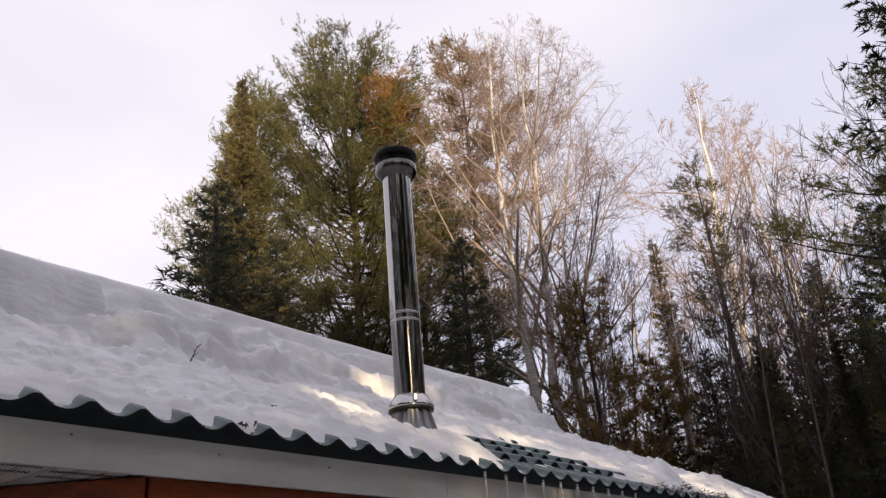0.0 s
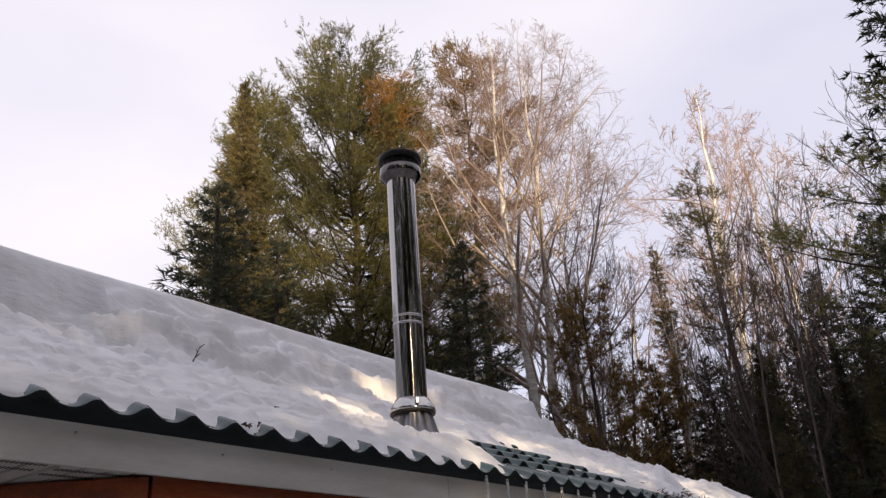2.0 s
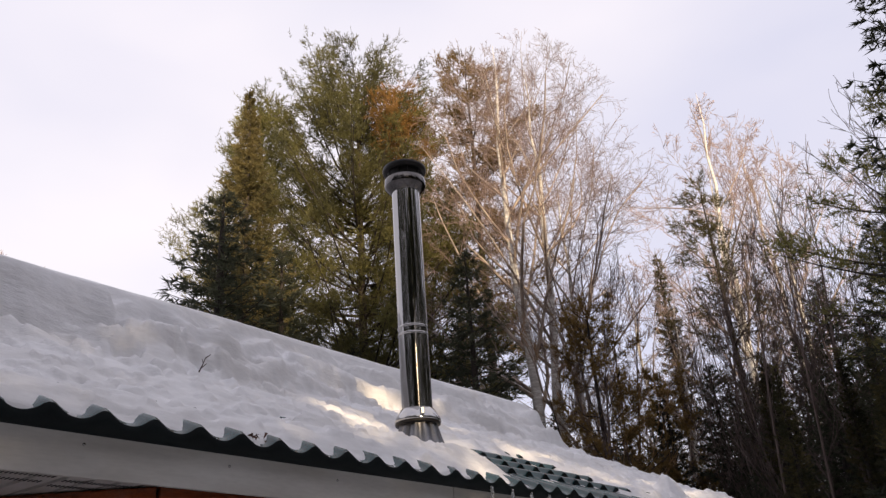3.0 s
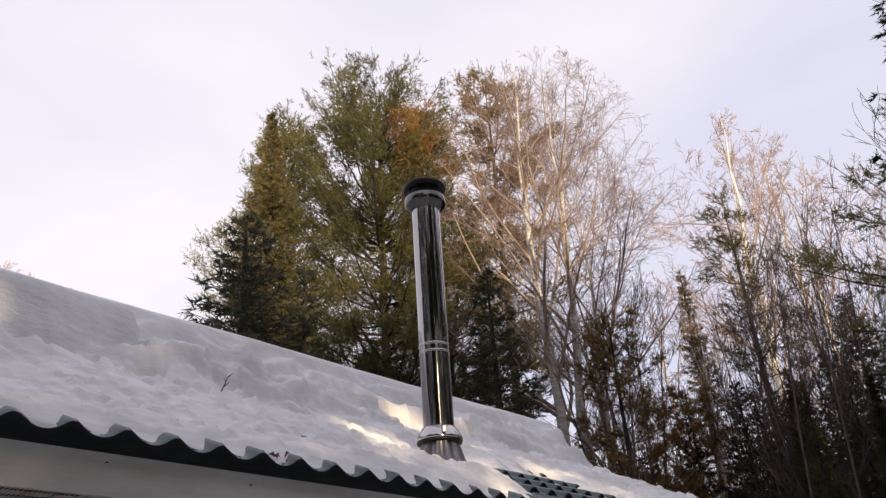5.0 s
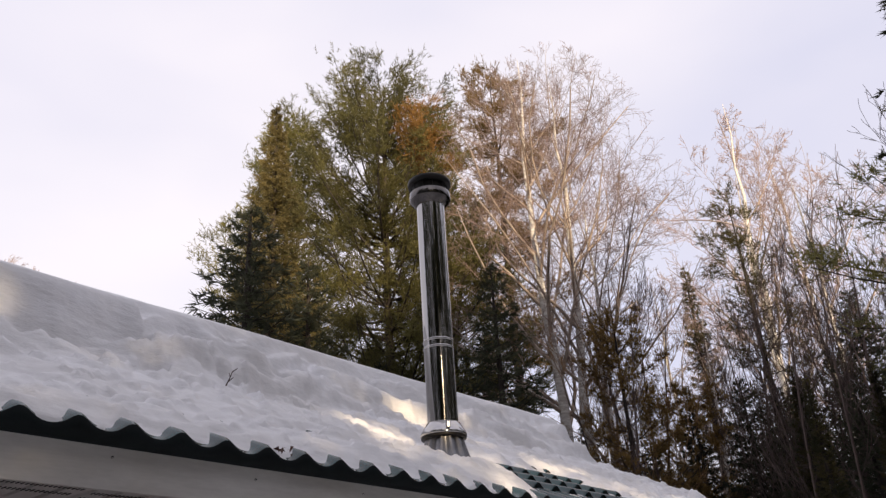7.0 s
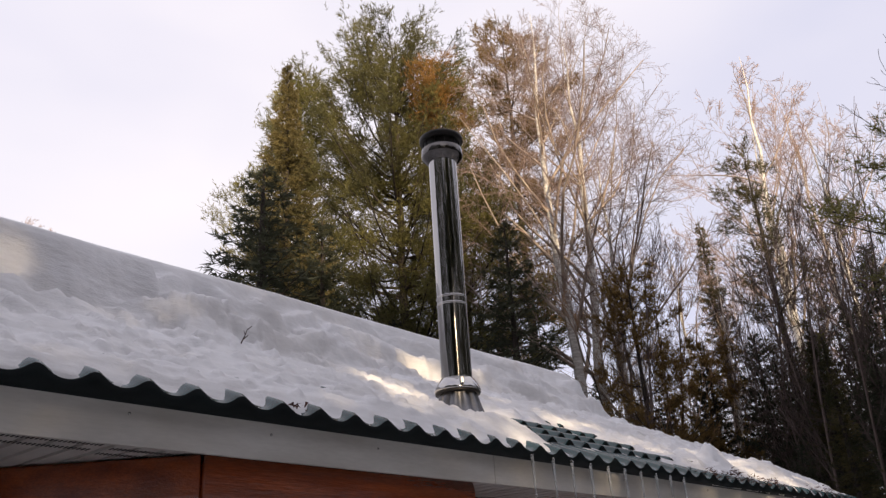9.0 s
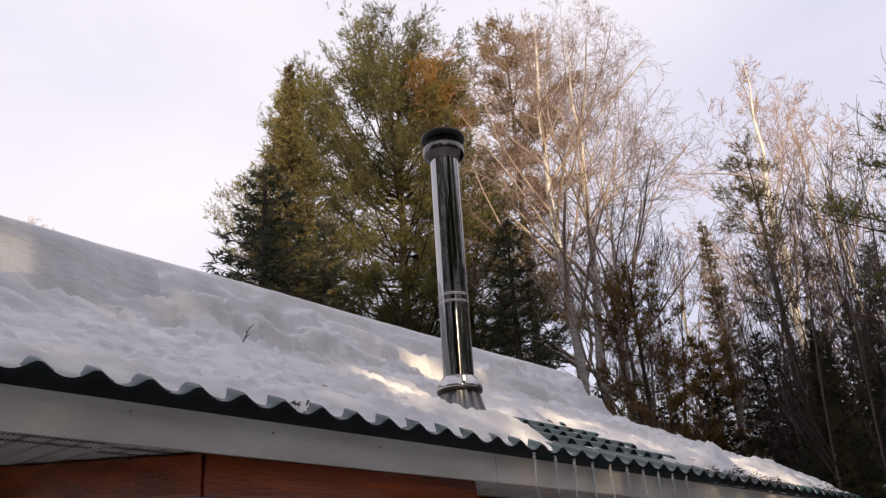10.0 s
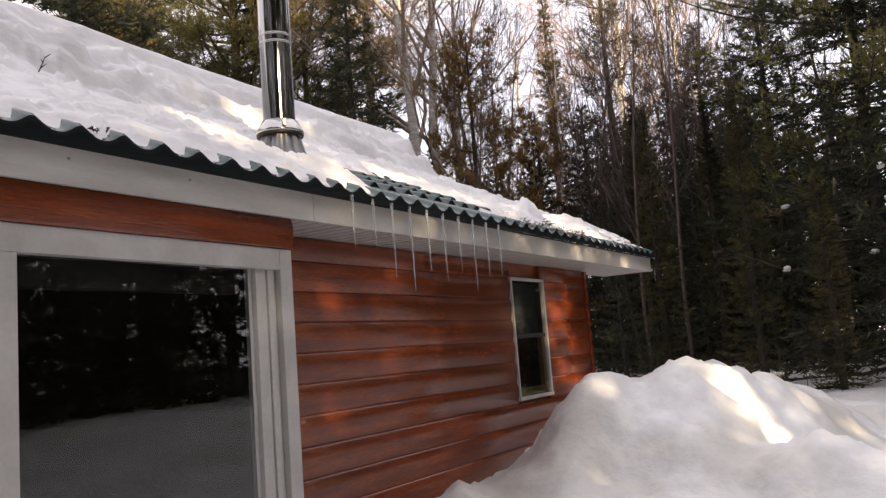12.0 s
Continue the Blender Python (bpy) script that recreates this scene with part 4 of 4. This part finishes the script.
def birch_tree(name, h, crown, seed, label, stems, limbs=17, thin=0.0042, keep=0.8):
    """A leafless birch: pale stems, limbs that rise to a domed outline, and sprays of fine twigs.
    crown: (height, reach) of the outline; stems: lean in x and y and the share of the height."""
    rng = np.random.default_rng(seed)
    tree = empty(name)
    cz, cr = [c[0] for c in crown], [c[1] for c in crown]
    limb_rods, twig_rods = [], []

    def grow(p, d, length, rad, level):
        steps = (0, 6, 4, 3, 2)[level]
        p = np.array(p, float)
        rods = limb_rods if level == 1 else twig_rods
        for i in range(steps):
            nd = d + rng.normal(0, 0.09 + 0.035 * level, 3) + np.array([0, 0, 0.05 if level < 3 else 0.0])
            nd /= np.linalg.norm(nd)
            e = p + nd * length / steps
            if math.hypot(e[0], e[1]) > np.interp(e[2], cz, cr) + 0.25 or e[2] > h:
                return
            r0, r1 = rad * (1 - 0.8 * i / steps), rad * (1 - 0.8 * (i + 1) / steps)
            rods.append((p, e, max(r0, thin), max(r1, thin * 0.75)))
            if level < 4 and (i > 0 or level > 1):
                for _ in range((0, 2, 2, 2)[level]):
                    if rng.random() > keep:
                        continue
                    side = np.cross(nd, rng.normal(0, 1, 3))
                    side /= np.linalg.norm(side) + 1e-9
                    bd = nd * 0.80 + side * rng.uniform(0.45, 0.95) + np.array([0, 0, 0.06])
                    bd /= np.linalg.norm(bd)
                    grow(p + (e - p) * rng.random(), bd, length * rng.uniform(0.30, 0.50) * (1.1 - 0.5 * i / steps), r1 * rng.uniform(0.38, 0.55), level + 1)
            p, d = e, nd

    for lx, ly, share in stems:
        top = h * share
        zs = np.linspace(-0.5, top, 16)
        wig = np.cumsum(rng.normal(0, 0.055, (16, 2)), axis=0)
        wig[0] = 0
        P = np.column_stack([lx * zs + wig[:, 0] + 0.25 * np.sign(lx), ly * zs + wig[:, 1], zs])
        rad0 = 0.0105 * top
        R = rad0 * (1 - (zs + 0.5) / (top + 0.5)) ** 0.85 + 0.006
        V, T = tube(P, R, 8)
        mesh_object("trunk", tri_mesh("trunk", V, T), BIRCH, tree, smooth=True)
        for i in range(limbs):
            z0 = top * (0.33 + 0.61 * (i + rng.random()) / limbs)
            a = 2.399963 * i + rng.normal(0, 0.4)
            f = z0 / top
            steep = rng.uniform(0.65, 1.3) * (0.8 + 0.9 * f)
            d = np.array([math.cos(a), math.sin(a), steep])
            d /= np.linalg.norm(d)
            zt = min(z0 + 2.4 * (1.1 - f) + 0.4, h * 0.99)
            reach = max(0.5, np.interp(zt, cz, cr) * rng.uniform(0.75, 1.05))
            length = min(reach / max(0.35, math.hypot(d[0], d[1])), (h * 1.01 - z0) / max(0.4, d[2]))
            grow(along_trunk(P, z0), d, length * 0.86, float(np.interp(z0, zs, R)) * 0.50, 1)
    for nm, rods, mat in (("limbwork", limb_rods, LIMB_PALE), ("twig_crown", twig_rods, TWIG_PALE)):
        p0, p1, r0, r1 = (np.array(v) for v in zip(*rods))
        V, T = segments(p0, p1, r0, r1, 4 if nm == "limbwork" else 3)
        tagged(mesh_object(nm, tri_mesh(nm, V, T), mat, tree), kind="stuff")
    tagged(tree, label, "tree", "bare trees round the cabin")
    return tree


def bare_tree(name, h, r, seed, bark, twig, label, stems=1, spread_=0.5, depth=4, start=0.35, thin=0.005, group="bare trees round the cabin", shoots=2, reach=1.0):
    """A leafless tree: forking stems, limbs and fine twigs."""
    rng = np.random.default_rng(seed)
    tree = empty(name)
    stems_, fine = [], []

    def grow(p, d, length, rad, level):
        steps = 9 if level == 0 else 3
        p = np.array(p, float)
        for i in range(steps):
            nd = d + rng.normal(0, 0.035 + 0.055 * level, 3) + np.array([0, 0, 0.06 * min(level, 2)])
            nd /= np.linalg.norm(nd)
            e = p + nd * length / steps
            taper = 0.85 if level == 0 else 0.6
            r0, r1 = rad * (1 - i / steps * taper), rad * (1 - (i + 1) / steps * taper)
            if level:
                fine.append((p, e, max(r0, thin), max(r1, thin * 0.8)))
            else:
                stems_[-1].append((e, max(r1, thin)))
            if level < depth and (level > 0 or i / steps >= start):
                for _ in range(shoots if level < 2 else 2):
                    if rng.random() < (0.82 if level < 2 else 0.62):
                        a = rng.uniform(0, 6.28)
                        side = np.cross(nd, [math.cos(a), math.sin(a), 0.3])
                        side /= np.linalg.norm(side) + 1e-9
                        k = spread_ * rng.uniform(0.6, 1.5)
                        bd = nd * 0.75 + side * k + np.array([0, 0, 0.12])
                        bd /= np.linalg.norm(bd)
                        q = p + (e - p) * rng.random()
                        ln = length * rng.uniform(0.20, 0.33) * reach * (1.15 - 0.75 * i / steps) if level == 0 else length * rng.uniform(0.38, 0.58)
                        grow(q, bd, ln, r1 * rng.uniform(0.26, 0.42), level + 1)
            p, d = e, nd

    for s in range(stems):
        a = 6.28 * s / max(1, stems) + rng.uniform(0, 1)
        tilt = 0.05 if stems > 1 else 0.03
        foot = (0.25 * math.cos(a) * (stems > 1), 0.25 * math.sin(a) * (stems > 1), -0.5)
        stems_.append([(np.array(foot), r * 1.15)])
        grow(foot, np.array([tilt * math.cos(a), tilt * math.sin(a), 1.0]), h * rng.uniform(0.88, 1.0), r, 0)
    for st in stems_:
        V, T = tube([p for p, _ in st], [q for _, q in st], 7)
        mesh_object("trunk", tri_mesh("trunk", V, T), bark, tree, smooth=True)
    p0, p1, r0, r1 = (np.array(v) for v in zip(*fine))
    V, T = segments(p0, p1, r0, r1, 3)
    tagged(mesh_object("twig_crown", tri_mesh("twig_crown", V, T), twig, tree), kind="stuff")
    tagged(tree, label, "tree", group)
    return tree


def put(tree, x, y, turn=0.0, size=1.0, tall=1.0):
    tree.matrix_basis = Matrix.Translation((x, y, ground_height(x, y) - 0.1)) @ Matrix.Rotation(turn, 4, "Z") @ Matrix.Diagonal((size, size, size * tall, 1))
    return tree


def again(tree, x, y, turn=0.0, size=1.0, tall=1.0):
    ob = copy_thing(tree, Matrix())
    return put(ob, x, y, turn, size, tall)


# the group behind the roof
put(spruce("spruce", 13.5, 2.5, 1.0, 11, SUNNY_SPRUCE, 2.0, "narrow spruce behind the cabin in sunlit olive colour", 1.10, (0.10, 0.019)), 10.8, 10.2)
put(plume_pine("white_pine", 17.0, ((5.0, 3.2), (9.0, 3.5), (12.0, 3.1), (14.5, 2.2), (15.6, 1.9), (16.9, 1.9), (17.6, 0.8)), 12, PINE,
               "tall olive-green white pine with rising limbs", 190, 0.55, 1.0), 15.6, 11.1, 0.6)
put(plume_pine("white_pine", 16.6, ((4.5, 2.8), (9.0, 2.9), (11.5, 2.7), (12.8, 1.5), (14.5, 0.9), (16.6, 0.3)), 13, PINE,
               "pointed olive-green white pine behind a spruce", 130, 0.45, 1.0), 14.3, 13.75, 2.1)
put(plume_pine("white_pine", 13.4, ((4.0, 2.4), (9.0, 2.5), (12.0, 1.7), (13.6, 0.4)), 31, PINE,
               "bushy olive-green pine behind the flue", 95, 0.45, 1.0), 17.6, 10.6, 1.0)
put(plume_pine("pine", 20.0, ((8.0, 2.0), (13.0, 2.1), (17.0, 2.1), (19.2, 1.6), (20.4, 0.3)), 14, PINE_BROWN,
               "brown-tinged pine among birch twigs", 70, 0.15, 1.0, (0.13, 0.018)), 20.9, 10.8, 0.3)
put(plume_pine("pine", 15.2, ((13.0, 0.5), (14.4, 0.62), (15.5, 0.35)), 15, PINE_ORANGE, "pine top with rusty orange dead needles", 17, 0.9, 1.0, (0.12, 0.014)), 15.5, 9.4, 0.3)
dark = put(spruce("spruce", 9.4, 2.1, 0.6, 16, SHADED_SPRUCE, 1.0, "dark shaded spruce behind the roof ridge", 0.85, (0.16, 0.034)), 14.9, 7.2)
put(birch_tree("birch", 17.6, ((3.0, 2.0), (6.0, 3.6), (9.0, 4.2), (11.5, 4.0), (14.0, 3.1), (16.2, 1.9), (17.8, 0.5)), 17,
               "white-barked bare birch with fine pinkish twigs", ((0.014, -0.030, 0.93), (-0.008, 0.014, 1.0), (0.020, -0.045, 0.74)), 20, 0.0038, 0.90), 17.6, 6.9, 0.0, 1.0, 0.96)
birch = put(birch_tree("birch", 15.0, ((4.0, 1.4), (8.0, 2.6), (12.0, 2.8), (14.0, 1.9), (15.2, 0.7)), 28,
                       "slim white-barked bare birch with pale twigs", ((0.02, 0.0, 1.0), (-0.03, 0.03, 0.9)), 12, 0.0055, 0.74), 28.0, 5.4, 4.0, 1.26)
again(birch, 22.5, 6.0, 2.2, 0.72)
again(birch, 30.5, 4.0, 1.0, 1.22)
olive = put(spruce("spruce", 12.1, 1.5, 0.8, 18, SPRUCE, 1.3, "narrow pointed spruce with olive-green needles", 1.0, (0.13, 0.024)), 24.5, 6.4)
put(plume_pine("white_pine", 12.0, ((4.5, 1.7), (7.5, 1.6), (10.0, 1.1), (12.2, 0.25)), 19, SPRUCE, "thin open young pine above the thicket", 34, 0.25, 0.7, (0.12, 0.017)), 21.2, 3.5)
put(bare_tree("shrub", 7.6, 0.05, 20, BARK, TWIG_RUST, "rusty-brown bare thicket tree", 3, 0.45, 3, 0.12, 0.005), 16.2, 5.0)
put(pine("cedar", 7.7, 1.3, 1.0, 21, CEDAR_TAN, "rusty-brown thin cedar in the thicket", 2.4, (0.12, 0.012)), 15.6, 4.6)
again(birch, 11.9, 24.4, 1.0, 0.96)
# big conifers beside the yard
near_spruce = put(spruce("spruce", 13.0, 3.0, 0.3, 22, SHADED_SPRUCE, 1.15, "big dark spruce with low snowy branches at the yard's edge", 0.7, (0.16, 0.038)), 14.4, -3.2)
put(plume_pine("white_pine", 9.2, ((3.0, 1.8), (4.5, 2.4), (6.0, 2.9), (7.3, 2.7), (8.3, 1.6), (9.3, 0.4)), 23, PINE, "white pine with long level limbs beside a dark spruce", 36, 0.16, 0.9, (0.11, 0.015), 0.03), 14.9, -2.6, 1.0)
again(near_spruce, 17.0, -0.9, 1.0, 0.60)
again(near_spruce, 20.0, 0.9, 2.5, 0.62)
again(near_spruce, 18.5, -3.8, 4.0, 1.0)
again(dark, 22.5, 3.8, 1.0, 0.75)
again(dark, 19.5, 6.4, 3.0, 0.55)
again(dark, 25.5, 1.0, 5.0, 0.9)
put(pine("cedar", 6.6, 1.1, 0.8, 41, CEDAR_TAN, "rusty-brown thin cedar in the thicket", 1.3), 18.6, 4.5)
for x, y, s in ((22.0, 8.6, 0.62), (20.6, 8.0, 0.55), (24.5, 9.6, 0.72), (19.0, 8.4, 0.6)):
    again(dark, x, y, x, s)
again(dark, 12.6, 9.0, 5.0, 0.7)
for b, d, s in ((23.2, 20, 0.62), (19.6, 19, 0.66), (16.2, 18.5, 0.60), (13.0, 18, 0.58), (9.8, 17.5, 0.66), (25.5, 22, 0.60)):
    again(dark, 0.3 + d * math.cos(radians(b)), -3.2 + d * math.sin(radians(b)), b, s)
again(dark, 9.3, 8.9, 1.0, 1.40, 0.74)
again(dark, 10.4, 8.4, 2.0, 1.0, 0.92)
again(dark, 13.8, 9.8, 3.3, 0.78)
again(dark, 14.9, 12.6, 2.3, 0.95)
again(dark, 17.8, 12.8, 0.7, 1.0)
again(dark, 15.6, 9.6, 1.3, 0.80)
again(dark, 17.5, 9.5, 2.0, 0.8)
for x, y, s in ((15.0, 0.9, 0.42), (16.5, 0.2, 0.45), (14.2, 1.4, 0.34), (17.6, 1.9, 0.50), (19.0, 3.1, 0.5)):
    again(olive if x > 14.5 else dark, x, y, x, s)
for x, y, s in ((12.9, -2.0, 0.30), (13.6, -0.9, 0.40)):
    again(olive, x, y, x, s)
# bare saplings
sapling = put(bare_tree("sapling", 9.5, 0.045, 24, TWIG, TWIG, "thin dark bare sapling", 1, 0.36, 3, 0.25, 0.0045), 18.5, 3.0)
sap2 = put(bare_tree("sapling", 8.6, 0.04, 25, TWIG, TWIG, "thin dark bare sapling", 2, 0.32, 3, 0.2, 0.0045), 20.0, 1.8)
rng = random.Random(5)
for i in range(30):
    d, b = rng.uniform(16, 26), radians(rng.uniform(4, 17) if i < 18 else rng.uniform(15, 28))
    again(rng.choice([sapling, sap2]), 0.3 + d * math.cos(b), -3.2 + d * math.sin(b), rng.uniform(0, 6), rng.uniform(0.85, 1.12))
# far woods all round
far_spruce = put(spruce("spruce", 14.0, 2.5, 0.5, 26, SHADED_SPRUCE, 0.4, "dark spruce in the woods", 0.8, (0.36, 0.10)), 32.0, 3.0, 0.0, 0.6)
for i in range(30):
    d, b = rng.uniform(27, 40), radians(-26 + 54 * i / 29)
    again(far_spruce, 0.3 + d * math.cos(b), -3.2 + d * math.sin(b), rng.uniform(0, 6), rng.uniform(0.34, 0.58))
for i in range(16):
    d, b = rng.uniform(21, 31), radians(4 + 30 * i / 15)
    again(far_spruce, 0.3 + d * math.cos(b), -3.2 + d * math.sin(b), rng.uniform(0, 6), rng.uniform(0.36, 0.56))
for i in range(16):
    d, b = rng.uniform(17, 24), radians(-22 + 30 * i / 15)
    again(far_spruce, 0.3 + d * math.cos(b), -3.2 + d * math.sin(b), rng.uniform(0, 6), rng.uniform(0.22, 0.42) + (0.35 if b < radians(-2) else 0))
for i in range(10):
    d, b = rng.uniform(24, 34), radians(rng.uniform(30, 42))
    again(far_spruce, 0.3 + d * math.cos(b), -3.2 + d * math.sin(b), rng.uniform(0, 6), rng.uniform(0.4, 0.6))
for i in range(18):
    d, b = rng.uniform(20, 30), radians(-24 + 22 * i / 17)
    again(far_spruce, 0.3 + d * math.cos(b), -3.2 + d * math.sin(b), rng.uniform(0, 6), rng.uniform(0.66, 0.86))
for i in range(18):
    d, b = rng.uniform(22, 32), radians(-1 + 19 * i / 17)
    again(far_spruce, 0.3 + d * math.cos(b), -3.2 + d * math.sin(b), rng.uniform(0, 6), rng.uniform(0.40, 0.58))
# tall woods behind the viewer, out of view, which shade the yard
tall_spruce = put(spruce("spruce", 17.5, 3.0, 0.5, 27, SHADED_SPRUCE, 0.28, "tall dark spruce in the unseen woods, added for shade", 0.55, (0.50, 0.165)), 12.0, -16.0)
for i in range(27):
    x = -24 + 48 * i / 26 + rng.uniform(-0.3, 0.3)
    if -9.0 < x < 0.6:
        continue
    again(tall_spruce, x, -14.5 + rng.uniform(-1.5, 1.5), rng.uniform(0, 6), rng.uniform(0.80, 0.93) * (0.90 if 2.2 < x < 8 else 1.0))
# added blockers: slim and low spruces plug sun leaks, leaving a gap for the flue
for x, s, thin_ in ((-8.2, 0.88, 1.0), (-6.9, 0.48, 1.2), (-4.15, 0.90, 0.5), (-6.55, 0.86, 0.5), (-2.3, 0.86, 0.62), (-0.2, 0.86, 0.45), (-6.2, 0.43, 1.2), (-5.5, 0.415, 1.2), (-4.9, 0.43, 1.2), (-4.2, 0.47, 1.2), (-3.4, 0.44, 1.2), (-2.6, 0.44, 1.2)):
    slim = again(tall_spruce, x, -14.5, x, s)
    slim.matrix_basis = slim.matrix_basis @ Matrix.Diagonal((thin_, thin_, 1, 1))
# more thinned blockers against sun on the fascia
for x, y, s, thin_ in ((-6.3, -13.0, 0.90, 0.75), (-8.4, -12.6, 0.9, 0.9), (-10.5, -13.0, 0.9, 1.0)):
    slim = again(tall_spruce, x, y, x, s)
    slim.matrix_basis = slim.matrix_basis @ Matrix.Diagonal((thin_, thin_, 1, 1))
# unseen high crowns added to screen the sun from snow and trees beyond
shade_pine = put(pine("white_pine", 18.5, 2.6, 9.6, 33, PINE, "unseen tall white pine with a high crown, added to screen the sun", 1.2, (0.40, 0.10), 0.3, 0.5), -10.3, -19.0)
again(shade_pine, -6.3, -20.5, 2.0, 1.04)
for x, y, s in ((-4.6, -20.0, 1.0), (-2.0, -19.5, 1.0), (0.8, -19.5, 1.0)):
    again(shade_pine, x, y, x, s)
# low blockers whose tops set how far down the sun reaches
for x, s in ((-9.5, 0.47), (-8.3, 0.46), (-6.9, 0.50), (-10.6, 0.54), (-5.4, 0.48)):
    again(tall_spruce, x, -19.5, x, s)
for i in range(25):
    x = -30 + 58 * i / 24 + rng.uniform(-1, 1)
    if -10.8 < x < -3.0:
        continue
    again(tall_spruce, x, -19 + rng.uniform(-1.5, 1.5), rng.uniform(0, 6), rng.uniform(0.93, 1.03) * (0.96 if -0.8 < x < 4.5 else 1.0))
# unseen row at the left, added to darken the flue's reflection
for i in range(16):
    again(tall_spruce, -13 + rng.uniform(-2.5, 2.5) - 0.15 * i, -13 + 1.7 * i, rng.uniform(0, 6), rng.uniform(1.05, 1.3))
# unseen low row added to close sky gaps reflected in the glass
for i in range(26):
    again(far_spruce, -26 + 2.0 * i + rng.uniform(-0.5, 0.5), -25 + rng.uniform(-1, 1), rng.uniform(0, 6), rng.uniform(0.5, 0.62))

# clumps of snow caught on the low branches of the big spruce
clump_rng = random.Random(3)
low = [p for p in TIPS[22] if 0.8 < p[2] < 5.5 and p[0] < 0.6]
for p in clump_rng.sample(low, 20):
    bm = bmesh.new()
    bmesh.ops.create_icosphere(bm, subdivisions=2, radius=0.5)
    sx_, sy_, sz_ = clump_rng.uniform(0.07, 0.16), clump_rng.uniform(0.07, 0.15), clump_rng.uniform(0.06, 0.10)
    for v in bm.verts:
        k = 1 + 0.5 * noise.noise(v.co * 3 + Vector(p))
        v.co = Vector((v.co.x * sx_ * k, v.co.y * sy_ * k, v.co.z * sz_ * k))
    bmesh.ops.translate(bm, vec=Vector(p) + Vector((0, 0, sz_ * 0.35)), verts=bm.verts)
    part("snow_clump", bm, SNOW, near_spruce, "clump of white snow", smooth=True)
# dry stems poking out of the snow at the yard's edge
for i in range(14):
    again(sapling, 12.2 + rng.uniform(-0.8, 2.5), -2.6 + rng.uniform(-1.6, 1.4), rng.uniform(0, 6), rng.uniform(0.07, 0.13))


# ---- small things on the roof ----
def twig_bit(x, y, z, length, seed, label):
    r = np.random.default_rng(seed)
    s = []
    p, d = np.array([0.0, 0, 0]), np.array([0.1, -0.2, 1.0])
    for i in range(4):
        e = p + d / np.linalg.norm(d) * length / 4
        s.append((p, e, 0.006 - 0.0008 * i, 0.0052 - 0.0008 * i))
        s.append((e, e + np.array([r.normal(0, 0.06), r.normal(0, 0.03), 0.03]), 0.004, 0.002))
        p, d = e, d + r.normal(0, 0.3, 3)
    p0, p1, r0, r1 = (np.array(v) for v in zip(*s))
    ob = mesh_object("twig", tri_mesh("twig", *segments(p0, p1, r0, r1, 4)), TWIG)
    ob.location = (x, y, z)
    return tagged(ob, label, "twig")


def surface(x, y):
    return roof_z(y) + max(0.0, roof_snow(x, y))


twig_bit(3.20, snow_edge(3.20) + 0.02, surface(3.20, snow_edge(3.20) + 0.02) - 0.03, 0.13, 1, "thin dark twig stuck in the roof snow")
debris = np.random.default_rng(9)
DP, DD = [], []
for i in range(420):
    x = debris.choice([debris.uniform(6.2, 7.9), debris.uniform(8.6, 9.6)], p=[0.8, 0.2])
    y = EAVE_Y + debris.uniform(0.0, 0.10)
    DP.append((x, y, surface(x, y) + 0.012 + 0.02 * debris.random()))
    DD.append((debris.normal(), debris.normal(), 0.25 * debris.normal()))
V, T = blades(np.array(DP), np.array(DD), 0.045, 0.010, debris)
litter = mesh_object("needle_litter", tri_mesh("needle_litter", V, T), LEAF_DEAD)
tagged(litter, "brown needle litter along the steel eave", "litter", kind="stuff")
for lx, ly, k in ((2.52, EAVE_Y + 0.03, 3), (2.58, EAVE_Y + 0.05, 4)):
    V, T = blades(np.array([(0, 0, 0)] * 7) + debris.normal(0, 0.012, (7, 3)), debris.normal(size=(7, 3)), 0.028, 0.016, debris)
    ob = mesh_object("dead_leaf", tri_mesh("dead_leaf", V, T), LEAF_DEAD)
    ob.location = (lx, ly, surface(lx, ly) + 0.012)
    tagged(ob, "curled red-brown dead leaf on the eave", "leaf", "leaves on the eave")
